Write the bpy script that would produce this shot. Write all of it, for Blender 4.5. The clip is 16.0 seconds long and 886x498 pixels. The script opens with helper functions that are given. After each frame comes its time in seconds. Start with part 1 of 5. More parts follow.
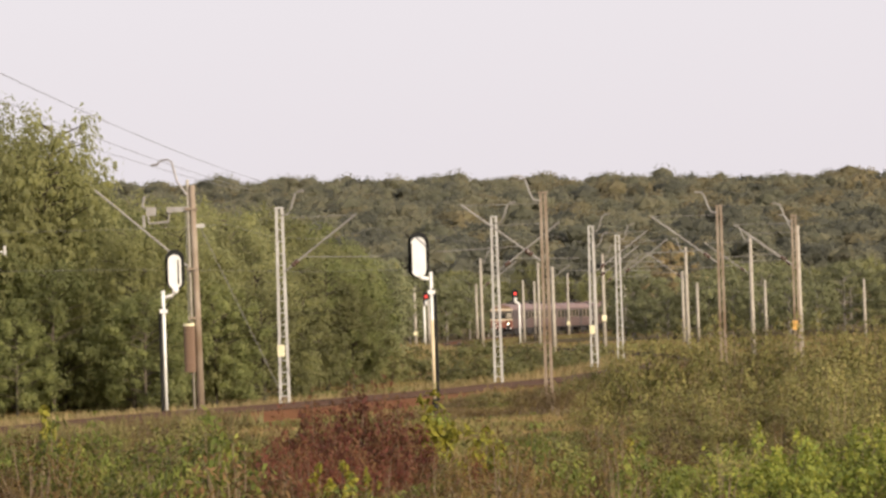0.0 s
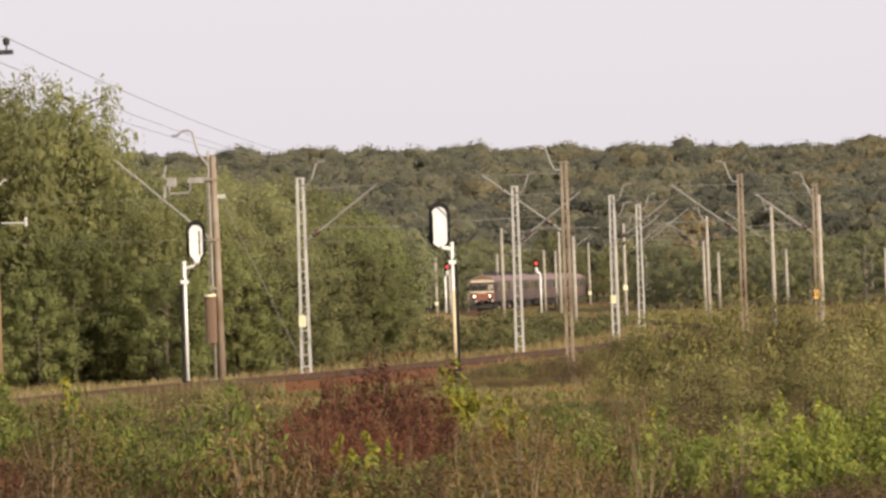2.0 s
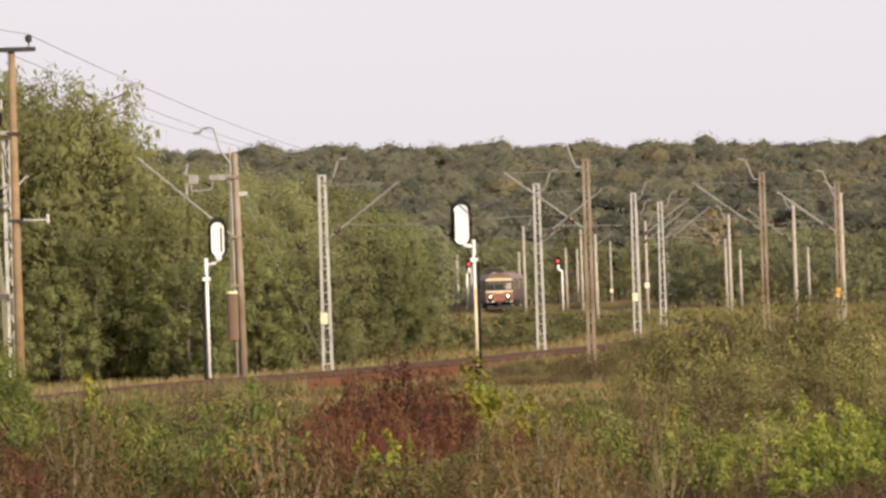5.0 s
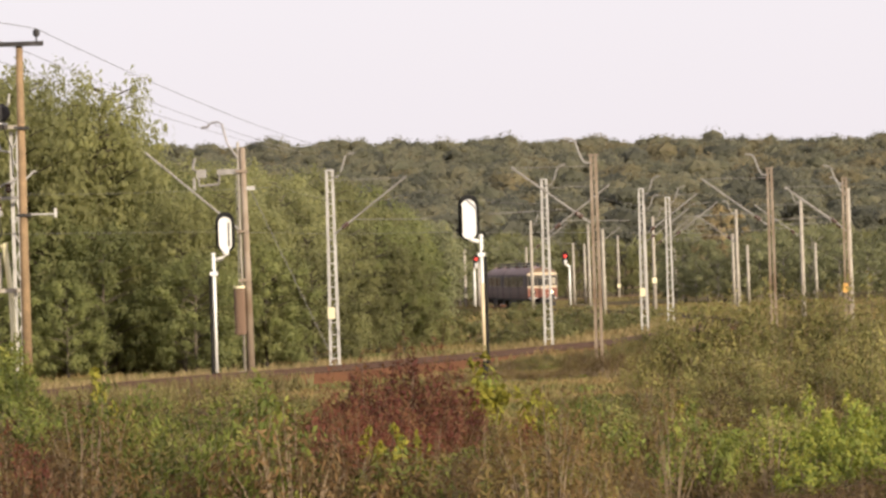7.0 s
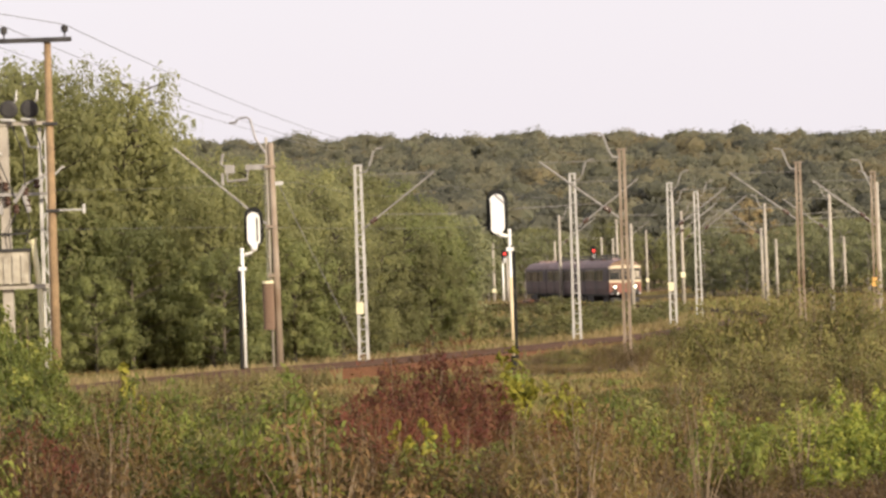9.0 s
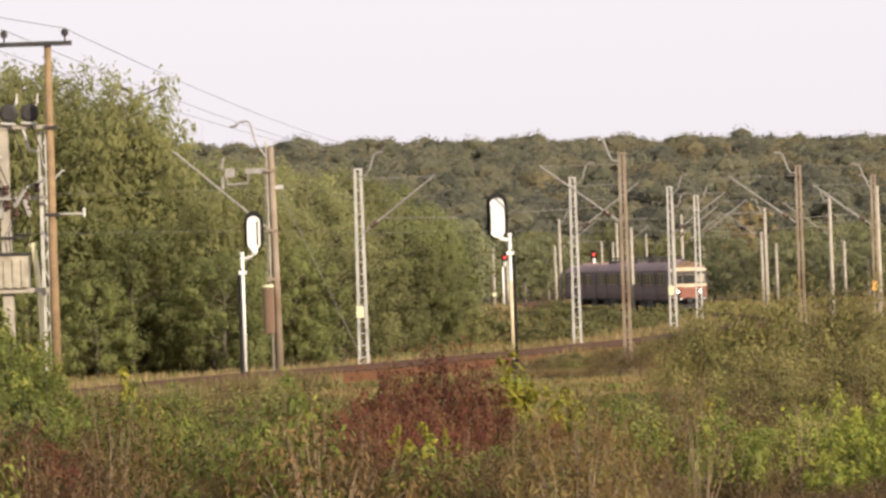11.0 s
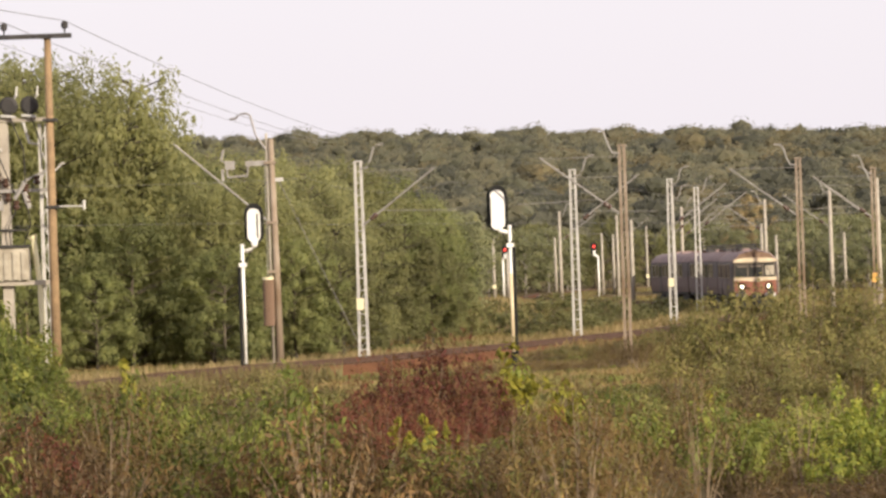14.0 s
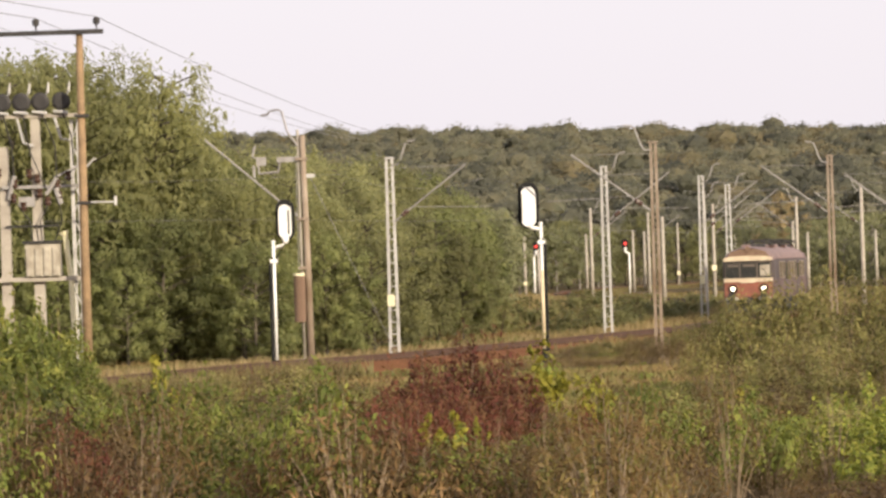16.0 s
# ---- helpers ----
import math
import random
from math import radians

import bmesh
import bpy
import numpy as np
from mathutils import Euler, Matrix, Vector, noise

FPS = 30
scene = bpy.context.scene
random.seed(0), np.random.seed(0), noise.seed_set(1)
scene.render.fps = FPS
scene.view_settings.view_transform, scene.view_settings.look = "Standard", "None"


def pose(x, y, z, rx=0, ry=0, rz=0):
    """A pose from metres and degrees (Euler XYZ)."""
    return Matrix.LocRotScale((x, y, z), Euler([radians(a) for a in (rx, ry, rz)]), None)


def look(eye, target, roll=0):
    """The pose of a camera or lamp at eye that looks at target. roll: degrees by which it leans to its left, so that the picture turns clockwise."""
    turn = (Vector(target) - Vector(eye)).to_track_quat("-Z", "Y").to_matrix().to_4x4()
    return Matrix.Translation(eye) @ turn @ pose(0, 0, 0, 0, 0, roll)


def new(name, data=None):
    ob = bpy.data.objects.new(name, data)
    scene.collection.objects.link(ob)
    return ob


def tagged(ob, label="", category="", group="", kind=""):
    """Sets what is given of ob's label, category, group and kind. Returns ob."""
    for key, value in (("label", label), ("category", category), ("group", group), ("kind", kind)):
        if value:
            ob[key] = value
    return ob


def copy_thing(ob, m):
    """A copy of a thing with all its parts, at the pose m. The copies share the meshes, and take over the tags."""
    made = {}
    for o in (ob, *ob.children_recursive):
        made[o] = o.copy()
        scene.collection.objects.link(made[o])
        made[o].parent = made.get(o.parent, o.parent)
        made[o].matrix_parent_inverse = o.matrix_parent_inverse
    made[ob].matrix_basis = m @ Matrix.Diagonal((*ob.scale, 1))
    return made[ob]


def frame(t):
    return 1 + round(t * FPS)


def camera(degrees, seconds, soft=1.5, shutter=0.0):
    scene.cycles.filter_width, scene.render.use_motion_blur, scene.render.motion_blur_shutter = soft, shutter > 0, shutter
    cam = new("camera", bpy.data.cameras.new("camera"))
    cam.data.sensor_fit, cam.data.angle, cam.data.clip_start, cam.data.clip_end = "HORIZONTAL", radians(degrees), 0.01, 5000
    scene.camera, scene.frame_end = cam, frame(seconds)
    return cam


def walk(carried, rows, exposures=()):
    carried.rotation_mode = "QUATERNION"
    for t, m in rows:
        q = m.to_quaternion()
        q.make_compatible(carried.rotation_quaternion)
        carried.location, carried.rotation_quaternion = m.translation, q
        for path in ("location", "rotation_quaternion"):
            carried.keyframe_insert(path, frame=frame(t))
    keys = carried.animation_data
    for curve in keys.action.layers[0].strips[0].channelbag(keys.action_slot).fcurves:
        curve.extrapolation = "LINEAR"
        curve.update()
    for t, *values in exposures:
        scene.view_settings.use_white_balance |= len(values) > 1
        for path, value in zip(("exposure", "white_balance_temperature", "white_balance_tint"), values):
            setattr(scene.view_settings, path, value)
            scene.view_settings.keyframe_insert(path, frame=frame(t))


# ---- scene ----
import itertools

# A camera held by hand on a rise beside the line, far from the train: it only turns.
EYE = 3.95
cam = camera(12.0, 16.0, soft=2.75)
ROWS = [
    (0, 0.000, 0.814, 1.800),
    (0.5, 0.175, 0.947, 1.760),
    (1, 0.260, 0.928, 1.814),
    (1.5, 0.319, 0.677, 1.706),
    (2, 0.287, 0.416, 1.947),
    (2.5, 0.347, 0.294, 1.972),
    (3, 0.544, 0.432, 1.875),
    (3.5, 0.579, 0.547, 1.904),
    (4, 0.661, 0.636, 1.839),
    (4.5, 0.581, 0.456, 1.854),
    (7, 0.682, 0.325, 1.776),
    (7.5, 0.831, 0.331, 1.606),
    (8, 0.931, 0.271, 1.774),
    (10.5, 1.119, 0.265, 1.919),
    (11, 1.071, 0.319, 1.884),
    (11.5, 1.074, 0.276, 1.936),
    (12, 1.037, 0.348, 1.923),
    (12.5, 0.920, 0.400, 1.965),
    (13, 1.061, 0.329, 1.920),
    (13.5, 1.202, 0.305, 1.984),
    (14, 1.072, 0.213, 1.930),
    (14.5, 1.002, 0.243, 2.002),
    (15, 1.131, 0.238, 1.938),
    (15.5, 1.319, 0.191, 1.864),
    (16, 1.494, 0.180, 1.795),
]
walk(cam, [(t, pose(0, 0, EYE, 90 + pitch, roll, yaw)) for t, yaw, pitch, roll in ROWS], [(0, 0.33), (0.5, 0.18), (1, 0.11), (1.5, 0.15), (2, 0.31), (2.5, 0.37), (3.5, 0.41), (4.5, 0.35), (7, 0.47), (8, 0.47), (10.5, 0.5), (16, 0.5)])

# ---- light: low evening sun behind the camera and to its right, hazy pale sky ----
SUN_WAY = Vector((0.79, -1.0, 0.46)).normalized()
world = bpy.data.worlds.new("world")
scene.world = world
world.use_nodes = True
wn, wl = world.node_tree.nodes, world.node_tree.links
wn.clear()
sky = wn.new("ShaderNodeTexSky")
sky.sky_type, sky.sun_disc = "NISHITA", False
sky.sun_elevation = math.asin(SUN_WAY.z)
sky.sun_rotation = math.atan2(SUN_WAY.x, SUN_WAY.y)
sky.air_density, sky.dust_density, sky.ozone_density = 1.0, 5.0, 1.0
haze = wn.new("ShaderNodeMix")
haze.data_type = "RGBA"
haze.inputs["Factor"].default_value = 0.8
haze.inputs["B"].default_value = (7.9, 7.35, 7.75, 1)
bg = wn.new("ShaderNodeBackground")
bg.inputs["Strength"].default_value = 0.1
wout = wn.new("ShaderNodeOutputWorld")
wl.new(sky.outputs[0], haze.inputs["A"])
wl.new(haze.outputs["Result"], bg.inputs["Color"])
wl.new(bg.outputs[0], wout.inputs[0])

sun_data = bpy.data.lights.new("sun", "SUN")
sun_data.energy, sun_data.angle, sun_data.color = 4.3, radians(0.6), (1.0, 0.87, 0.68)
sun = new("sun", sun_data)
sun.matrix_world = look(SUN_WAY * 50, (0, 0, 0))


# ---- materials ----
def blank(name):
    m = bpy.data.materials.new(name)
    m.use_nodes = True
    n, l = m.node_tree.nodes, m.node_tree.links
    return m, n, l, n["Principled BSDF"]


def surface(name, a, b, rough=0.7, metal=0.0, scale=3.0, bump=0.1, fine=40.0, dark=0.75, shine=0.4):
    """Two colours mixed by broad noise, a finer grain over it, and a little relief."""
    m, n, l, p = blank(name)
    co = n.new("ShaderNodeTexCoord")
    n1, n2 = n.new("ShaderNodeTexNoise"), n.new("ShaderNodeTexNoise")
    n1.inputs["Scale"].default_value, n2.inputs["Scale"].default_value = scale, fine
    n1.inputs["Detail"].default_value = 5
    for x in (n1, n2):
        l.new(co.outputs["Object"], x.inputs["Vector"])
    ramp = n.new("ShaderNodeValToRGB")
    ramp.color_ramp.elements[0].position, ramp.color_ramp.elements[1].position = 0.35, 0.65
    ramp.color_ramp.elements[0].color, ramp.color_ramp.elements[1].color = (*a, 1), (*b, 1)
    l.new(n1.outputs["Fac"], ramp.inputs["Fac"])
    grain = n.new("ShaderNodeMapRange")
    grain.inputs["From Min"].default_value, grain.inputs["From Max"].default_value = 0.3, 0.7
    grain.inputs["To Min"].default_value, grain.inputs["To Max"].default_value = dark, 1.0
    l.new(n2.outputs["Fac"], grain.inputs["Value"])
    mul = n.new("ShaderNodeMix")
    mul.data_type, mul.blend_type = "RGBA", "MULTIPLY"
    mul.inputs["Factor"].default_value = 1.0
    l.new(ramp.outputs["Color"], mul.inputs["A"])
    l.new(grain.outputs["Result"], mul.inputs["B"])
    l.new(mul.outputs["Result"], p.inputs["Base Color"])
    p.inputs["Roughness"].default_value, p.inputs["Metallic"].default_value = rough, metal
    p.inputs["Specular IOR Level"].default_value = shine
    if bump:
        bp = n.new("ShaderNodeBump")
        bp.inputs["Strength"].default_value, bp.inputs["Distance"].default_value = bump, 0.02
        l.new(n2.outputs["Fac"], bp.inputs["Height"])
        l.new(bp.outputs["Normal"], p.inputs["Normal"])
    return m


def leafage(name, colours, through_light=0.38, spread=0.25, patch_scale=0.6, patch_share=0.3, patchy=0.25):
    """Leaves: each leaf takes its own tint, each plant its own brightness, and light passes through."""
    m, n, l, p = blank(name)
    geo, info = n.new("ShaderNodeNewGeometry"), n.new("ShaderNodeObjectInfo")
    ramp = n.new("ShaderNodeValToRGB")
    e = ramp.color_ramp.elements
    while len(e) < len(colours):
        e.new(0.5)
    for i, c in enumerate(colours):
        e[i].position, e[i].color = i / (len(colours) - 1), (*c, 1)
    mr = n.new("ShaderNodeMapRange")
    mr.inputs["To Min"].default_value, mr.inputs["To Max"].default_value = 1 - spread, 1 + spread
    l.new(info.outputs["Random"], mr.inputs["Value"])
    co, patch = n.new("ShaderNodeTexCoord"), n.new("ShaderNodeTexNoise")
    patch.inputs["Scale"].default_value = patch_scale
    l.new(co.outputs["Object"], patch.inputs["Vector"])
    mr2 = n.new("ShaderNodeMapRange")
    mr2.inputs["From Min"].default_value, mr2.inputs["From Max"].default_value = 0.3, 0.7
    mr2.inputs["To Min"].default_value, mr2.inputs["To Max"].default_value = 1 - patchy, 1 + patchy
    l.new(patch.outputs["Fac"], mr2.inputs["Value"])
    wide = n.new("ShaderNodeMapRange")
    wide.inputs["From Min"].default_value, wide.inputs["From Max"].default_value = 0.32, 0.68
    l.new(patch.outputs["Fac"], wide.inputs["Value"])
    pick = n.new("ShaderNodeMix")
    pick.inputs["Factor"].default_value = patch_share
    l.new(geo.outputs["Random Per Island"], pick.inputs["A"])
    l.new(wide.outputs["Result"], pick.inputs["B"])
    l.new(pick.outputs["Result"], ramp.inputs["Fac"])
    both = n.new("ShaderNodeMath")
    both.operation = "MULTIPLY"
    l.new(mr.outputs["Result"], both.inputs[0])
    l.new(mr2.outputs["Result"], both.inputs[1])
    hsv = n.new("ShaderNodeHueSaturation")
    l.new(both.outputs[0], hsv.inputs["Value"])
    l.new(ramp.outputs["Color"], hsv.inputs["Color"])
    l.new(hsv.outputs["Color"], p.inputs["Base Color"])
    p.inputs["Roughness"].default_value = 0.6
    p.inputs["Specular IOR Level"].default_value = 0.25
    tr, mx = n.new("ShaderNodeBsdfTranslucent"), n.new("ShaderNodeMixShader")
    l.new(hsv.outputs["Color"], tr.inputs["Color"])
    mx.inputs["Fac"].default_value = through_light
    l.new(p.outputs[0], mx.inputs[1])
    l.new(tr.outputs[0], mx.inputs[2])
    l.new(mx.outputs[0], n["Material Output"].inputs["Surface"])
    return m


def glow(name, colour, strength):
    m, n, l, p = blank(name)
    p.inputs["Base Color"].default_value = (*colour, 1)
    p.inputs["Emission Color"].default_value = (*colour, 1)
    p.inputs["Emission Strength"].default_value = strength
    return m


LEAF_RED = leafage("red_leaves", [(0.25, 0.062, 0.048), (0.17, 0.055, 0.037), (0.155, 0.088, 0.034), (0.115, 0.07, 0.03)], patch_scale=1.1, patch_share=0.5, patchy=0.4, spread=0.38)
LEAF_OLIVE = leafage("olive_leaves", [(0.150, 0.160, 0.050), (0.185, 0.178, 0.056), (0.235, 0.196, 0.07), (0.165, 0.182, 0.054)], patch_scale=0.9, patch_share=0.5, patchy=0.4, spread=0.38)
LEAF_BROWN = leafage("brown_leaves", [(0.185, 0.108, 0.043), (0.135, 0.083, 0.032), (0.13, 0.105, 0.034), (0.22, 0.136, 0.053)], patch_scale=1.1, patch_share=0.5, patchy=0.4, spread=0.38)
LEAF_LIME = leafage("lime_leaves", [(0.235, 0.265, 0.046), (0.18, 0.225, 0.04), (0.32, 0.315, 0.055), (0.21, 0.25, 0.043)], patch_scale=1.3, patch_share=0.5, patchy=0.35, spread=0.2)
LEAF_GREEN = leafage("green_leaves", [(0.125, 0.16, 0.034), (0.170, 0.190, 0.040), (0.230, 0.210, 0.048)], patch_scale=1.1, patch_share=0.5, patchy=0.4, spread=0.38)
LEAF_LEAFY = leafage("leafy_green_leaves", [(0.175, 0.20, 0.045), (0.145, 0.178, 0.04), (0.225, 0.222, 0.05), (0.26, 0.25, 0.05)], patch_scale=1.1, patch_share=0.5, patchy=0.35, spread=0.25)
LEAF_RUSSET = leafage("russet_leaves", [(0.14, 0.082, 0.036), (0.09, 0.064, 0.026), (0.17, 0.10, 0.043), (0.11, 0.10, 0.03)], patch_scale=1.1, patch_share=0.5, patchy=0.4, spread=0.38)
LEAF_YELLOW = leafage("yellow_leaves", [(0.380, 0.330, 0.040), (0.300, 0.280, 0.040), (0.250, 0.250, 0.040)])
LEAF_BIRCH = leafage("birch_leaves", [(0.24, 0.248, 0.11), (0.268, 0.268, 0.118), (0.3, 0.287, 0.13), (0.25, 0.258, 0.113)], 0.66)
LEAF_TALL = leafage("tall_birch_leaves", [(0.297, 0.308, 0.137), (0.33, 0.33, 0.146), (0.362, 0.35, 0.155), (0.312, 0.322, 0.141)], 0.68, patchy=0.15, spread=0.12)
LEAF_DARK = leafage("dark_leaves", [(0.235, 0.26, 0.105), (0.265, 0.28, 0.112), (0.295, 0.295, 0.118)], 0.65)
# Greyer, bluer green: the haze before the saplings is in the colour.
LEAF_SAPLING = leafage("hazed_sapling_leaves", [(0.215, 0.228, 0.118), (0.245, 0.25, 0.128), (0.285, 0.27, 0.138)], 0.58)
# Distance haze is mixed into the far wood's leaf colours, greyed and paled.
LEAF_FOREST = leafage("hazed_forest_leaves", [(0.215, 0.216, 0.15), (0.232, 0.23, 0.154), (0.262, 0.24, 0.155), (0.222, 0.23, 0.153)], 0.66, patch_scale=0.07, patch_share=0.7, patchy=0.18)
LEAF_GOLD = leafage("golden_leaves", [(0.36, 0.28, 0.145), (0.30, 0.24, 0.125), (0.41, 0.32, 0.165)], 0.5)
LEAF_SCRUB = leafage("scrub_leaves", [(0.155, 0.165, 0.065), (0.185, 0.18, 0.072), (0.21, 0.185, 0.08)], 0.5, patch_scale=0.6, patch_share=0.5, patchy=0.3)
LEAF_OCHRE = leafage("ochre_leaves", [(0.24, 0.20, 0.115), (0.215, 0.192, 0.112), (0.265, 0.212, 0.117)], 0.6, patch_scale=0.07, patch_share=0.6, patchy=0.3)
# Shade along the wood's lower edge, put into a darker leaf colour.
LEAF_DARKWOOD = leafage("shaded_wood_leaves", [(0.178, 0.18, 0.138), (0.195, 0.195, 0.144), (0.208, 0.203, 0.146)], 0.64, patch_scale=0.07, patch_share=0.7, patchy=0.18)
GRASS = leafage("dry_grass", [(0.14, 0.16, 0.048), (0.17, 0.16, 0.052), (0.22, 0.16, 0.066), (0.19, 0.125, 0.058)], patch_scale=0.09, patch_share=0.7)
TAN = leafage("tan_grass", [(0.27, 0.20, 0.095), (0.22, 0.17, 0.08), (0.32, 0.24, 0.12), (0.20, 0.17, 0.07)])
WEED = leafage("withered_weeds", [(0.20, 0.135, 0.065), (0.15, 0.115, 0.05), (0.16, 0.145, 0.055), (0.24, 0.17, 0.085)], patch_scale=0.3, patch_share=0.5)
BARK = surface("bark", (0.07, 0.056, 0.04), (0.12, 0.098, 0.07), 0.9, scale=4, bump=0.4)
BIRCH_BARK = surface("birch_bark", (0.34, 0.31, 0.27), (0.18, 0.15, 0.13), 0.8, scale=5, bump=0.3)
TWIG = surface("dry_twig", (0.28, 0.21, 0.13), (0.18, 0.13, 0.09), 0.9, bump=0.2)
SOIL = surface("meadow_ground", (0.10, 0.09, 0.035), (0.15, 0.10, 0.05), 0.95, scale=0.12, fine=6, bump=0.6, dark=0.6, shine=0.05)
BALLAST = surface("rusty_ballast", (0.15, 0.068, 0.032), (0.20, 0.092, 0.045), 0.95, scale=0.6, fine=14, bump=0.8, dark=0.55, shine=0.05)
RAIL = surface("rusty_rail", (0.075, 0.04, 0.025), (0.11, 0.06, 0.04), 0.75, 0.2)
SLEEPER = surface("sleeper", (0.075, 0.045, 0.03), (0.11, 0.068, 0.045), 0.9, shine=0.1)
GALV = surface("weathered_galvanised_steel", (0.56, 0.54, 0.51), (0.44, 0.42, 0.39), 0.65, 0.0, scale=1.5, dark=0.8)
ARM = surface("dull_arm_steel", (0.34, 0.32, 0.30), (0.25, 0.23, 0.21), 0.7, scale=1.5, dark=0.8)
RUSTY = surface("rust_stained_steel", (0.20, 0.135, 0.085), (0.38, 0.31, 0.24), 0.8, 0.0, scale=0.5, dark=0.7)
CONCRETE = surface("pale_concrete", (0.46, 0.41, 0.34), (0.34, 0.30, 0.25), 0.9, scale=2, bump=0.3)
WOOD = surface("weathered_pole_wood", (0.36, 0.24, 0.13), (0.24, 0.16, 0.09), 0.85, scale=2, fine=25, bump=0.3, dark=0.6)
WHITE = surface("white_paint", (0.82, 0.81, 0.78), (0.74, 0.72, 0.68), 0.45, scale=2, dark=0.92, bump=0.05)
BLACK = surface("black_paint", (0.015, 0.015, 0.015), (0.025, 0.024, 0.022), 0.8, shine=0.15)
# Tan that holds the warm sunlight on a signal's lower post.
SUNLIT_TAN = surface("sunlit_tan_paint", (0.74, 0.62, 0.42), (0.62, 0.5, 0.32), 0.6, dark=0.85)
PLATE = surface("cream_plate", (0.8, 0.74, 0.5), (0.72, 0.66, 0.42), 0.5, dark=0.9)
ORANGE = surface("orange_plate", (0.75, 0.42, 0.12), (0.65, 0.36, 0.1), 0.5, dark=0.9)
PORCELAIN = surface("brown_porcelain", (0.07, 0.04, 0.03), (0.1, 0.06, 0.045), 0.25)
WIRE = surface("grey_wire", (0.34, 0.32, 0.32), (0.28, 0.26, 0.26), 0.6, 0.4, bump=0)
IRON = surface("dark_iron", (0.035, 0.032, 0.032), (0.055, 0.05, 0.047), 0.7, 0.2)
WEIGHT = surface("rusted_weights", (0.17, 0.105, 0.07), (0.23, 0.15, 0.10), 0.85)
TANK = surface("grey_tank_paint", (0.50, 0.45, 0.36), (0.30, 0.26, 0.20), 0.7, scale=2.2, dark=0.8)
T_SIDE = surface("dusty_maroon_grey_paint", (0.102, 0.08, 0.076), (0.074, 0.058, 0.056), 0.6, scale=0.8, dark=0.85, bump=0.05)
T_BAND = surface("lower_maroon_grey_paint", (0.14, 0.092, 0.085), (0.11, 0.074, 0.068), 0.6, scale=0.8, dark=0.85, bump=0.05)
T_ROOF = surface("grey_roof_paint", (0.25, 0.17, 0.155), (0.18, 0.125, 0.118), 0.75, scale=0.7, dark=0.8)
T_CREAM = surface("cream_paint", (0.66, 0.56, 0.40), (0.50, 0.39, 0.27), 0.4, scale=1.5, dark=0.9, bump=0.05)
T_RED = surface("faded_red_paint", (0.30, 0.105, 0.068), (0.21, 0.085, 0.058), 0.45, scale=1.5, dark=0.85, bump=0.05)
T_TRIM = surface("dull_aluminium_trim", (0.36, 0.29, 0.22), (0.28, 0.22, 0.17), 0.35, 0.35, scale=1.5, dark=0.85, bump=0.05)
T_FRONT = surface("dull_brown_front_paint", (0.15, 0.12, 0.095), (0.11, 0.088, 0.07), 0.45, scale=1.5, dark=0.85, bump=0.05)
GLASS = surface("dark_window_glass", (0.03, 0.032, 0.03), (0.045, 0.045, 0.04), 0.06, bump=0)
HEADLIGHT = glow("headlight_glow", (1.0, 0.88, 0.66), 3.0)
REDLIGHT = glow("red_signal_glow", (0.6, 0.04, 0.03), 0.55)


# ---- geometry helpers ----
class Geo:
    """Collects boxes, tubes and quads into one mesh."""

    def __init__(self):
        self.v, self.f = [], []

    def add(self, verts, faces):
        o = len(self.v)
        self.v.extend(tuple(p) for p in verts)
        self.f.extend(tuple(i + o for i in f) for f in faces)
        return self

    def box(self, c, s, turn=None, taper=1.0):
        pts = []
        for z in (-1, 1):
            k = taper if z > 0 else 1
            for x, y in ((-1, -1), (1, -1), (1, 1), (-1, 1)):
                p = Vector((x * s[0] / 2 * k, y * s[1] / 2 * k, z * s[2] / 2))
                pts.append((turn @ p if turn else p) + Vector(c))
        return self.add(pts, [(3, 2, 1, 0), (4, 5, 6, 7), (0, 1, 5, 4), (1, 2, 6, 5), (2, 3, 7, 6), (3, 0, 4, 7)])

    def tube(self, pts, radii, n=8, caps=True):
        pts = [Vector(p) for p in pts]
        if not hasattr(radii, "__len__"):
            radii = [radii] * len(pts)
        rings = []
        for i, p in enumerate(pts):
            d = (pts[min(i + 1, len(pts) - 1)] - pts[max(i - 1, 0)]).normalized()
            a = d.cross(Vector((0, 0, 1)) if abs(d.z) < 0.9 else Vector((1, 0, 0))).normalized()
            b = d.cross(a)
            rings += [p + (a * math.cos(k * math.tau / n) + b * math.sin(k * math.tau / n)) * radii[i] for k in range(n)]
        faces = [(i * n + k, i * n + (k + 1) % n, (i + 1) * n + (k + 1) % n, (i + 1) * n + k) for i in range(len(pts) - 1) for k in range(n)]
        if caps:
            faces += [tuple(reversed(range(n))), tuple(range((len(pts) - 1) * n, len(pts) * n))]
        return self.add(rings, faces)

    def sheet(self, outline, y0, y1):
        """A flat outline (x, z) given thickness from y0 to y1."""
        n = len(outline)
        pts = [(x, y0, z) for x, z in outline] + [(x, y1, z) for x, z in outline]
        return self.add(pts, [tuple(range(n)), tuple(reversed(range(n, 2 * n)))] + [(i + n, (i + 1) % n + n, (i + 1) % n, i) for i in range(n)])

    def mesh(self, name, mat, smooth=False):
        me = bpy.data.meshes.new(name)
        me.from_pydata(self.v, [], self.f)
        me.materials.append(mat)
        if smooth:
            me.polygons.foreach_set("use_smooth", [True] * len(me.polygons))
        me.update()
        return me


def part(name, geo, mat, parent=None, label="", smooth=False):
    ob = new(name, geo.mesh(name, mat, smooth) if isinstance(geo, Geo) else geo)
    ob.parent = parent
    return tagged(ob, label)


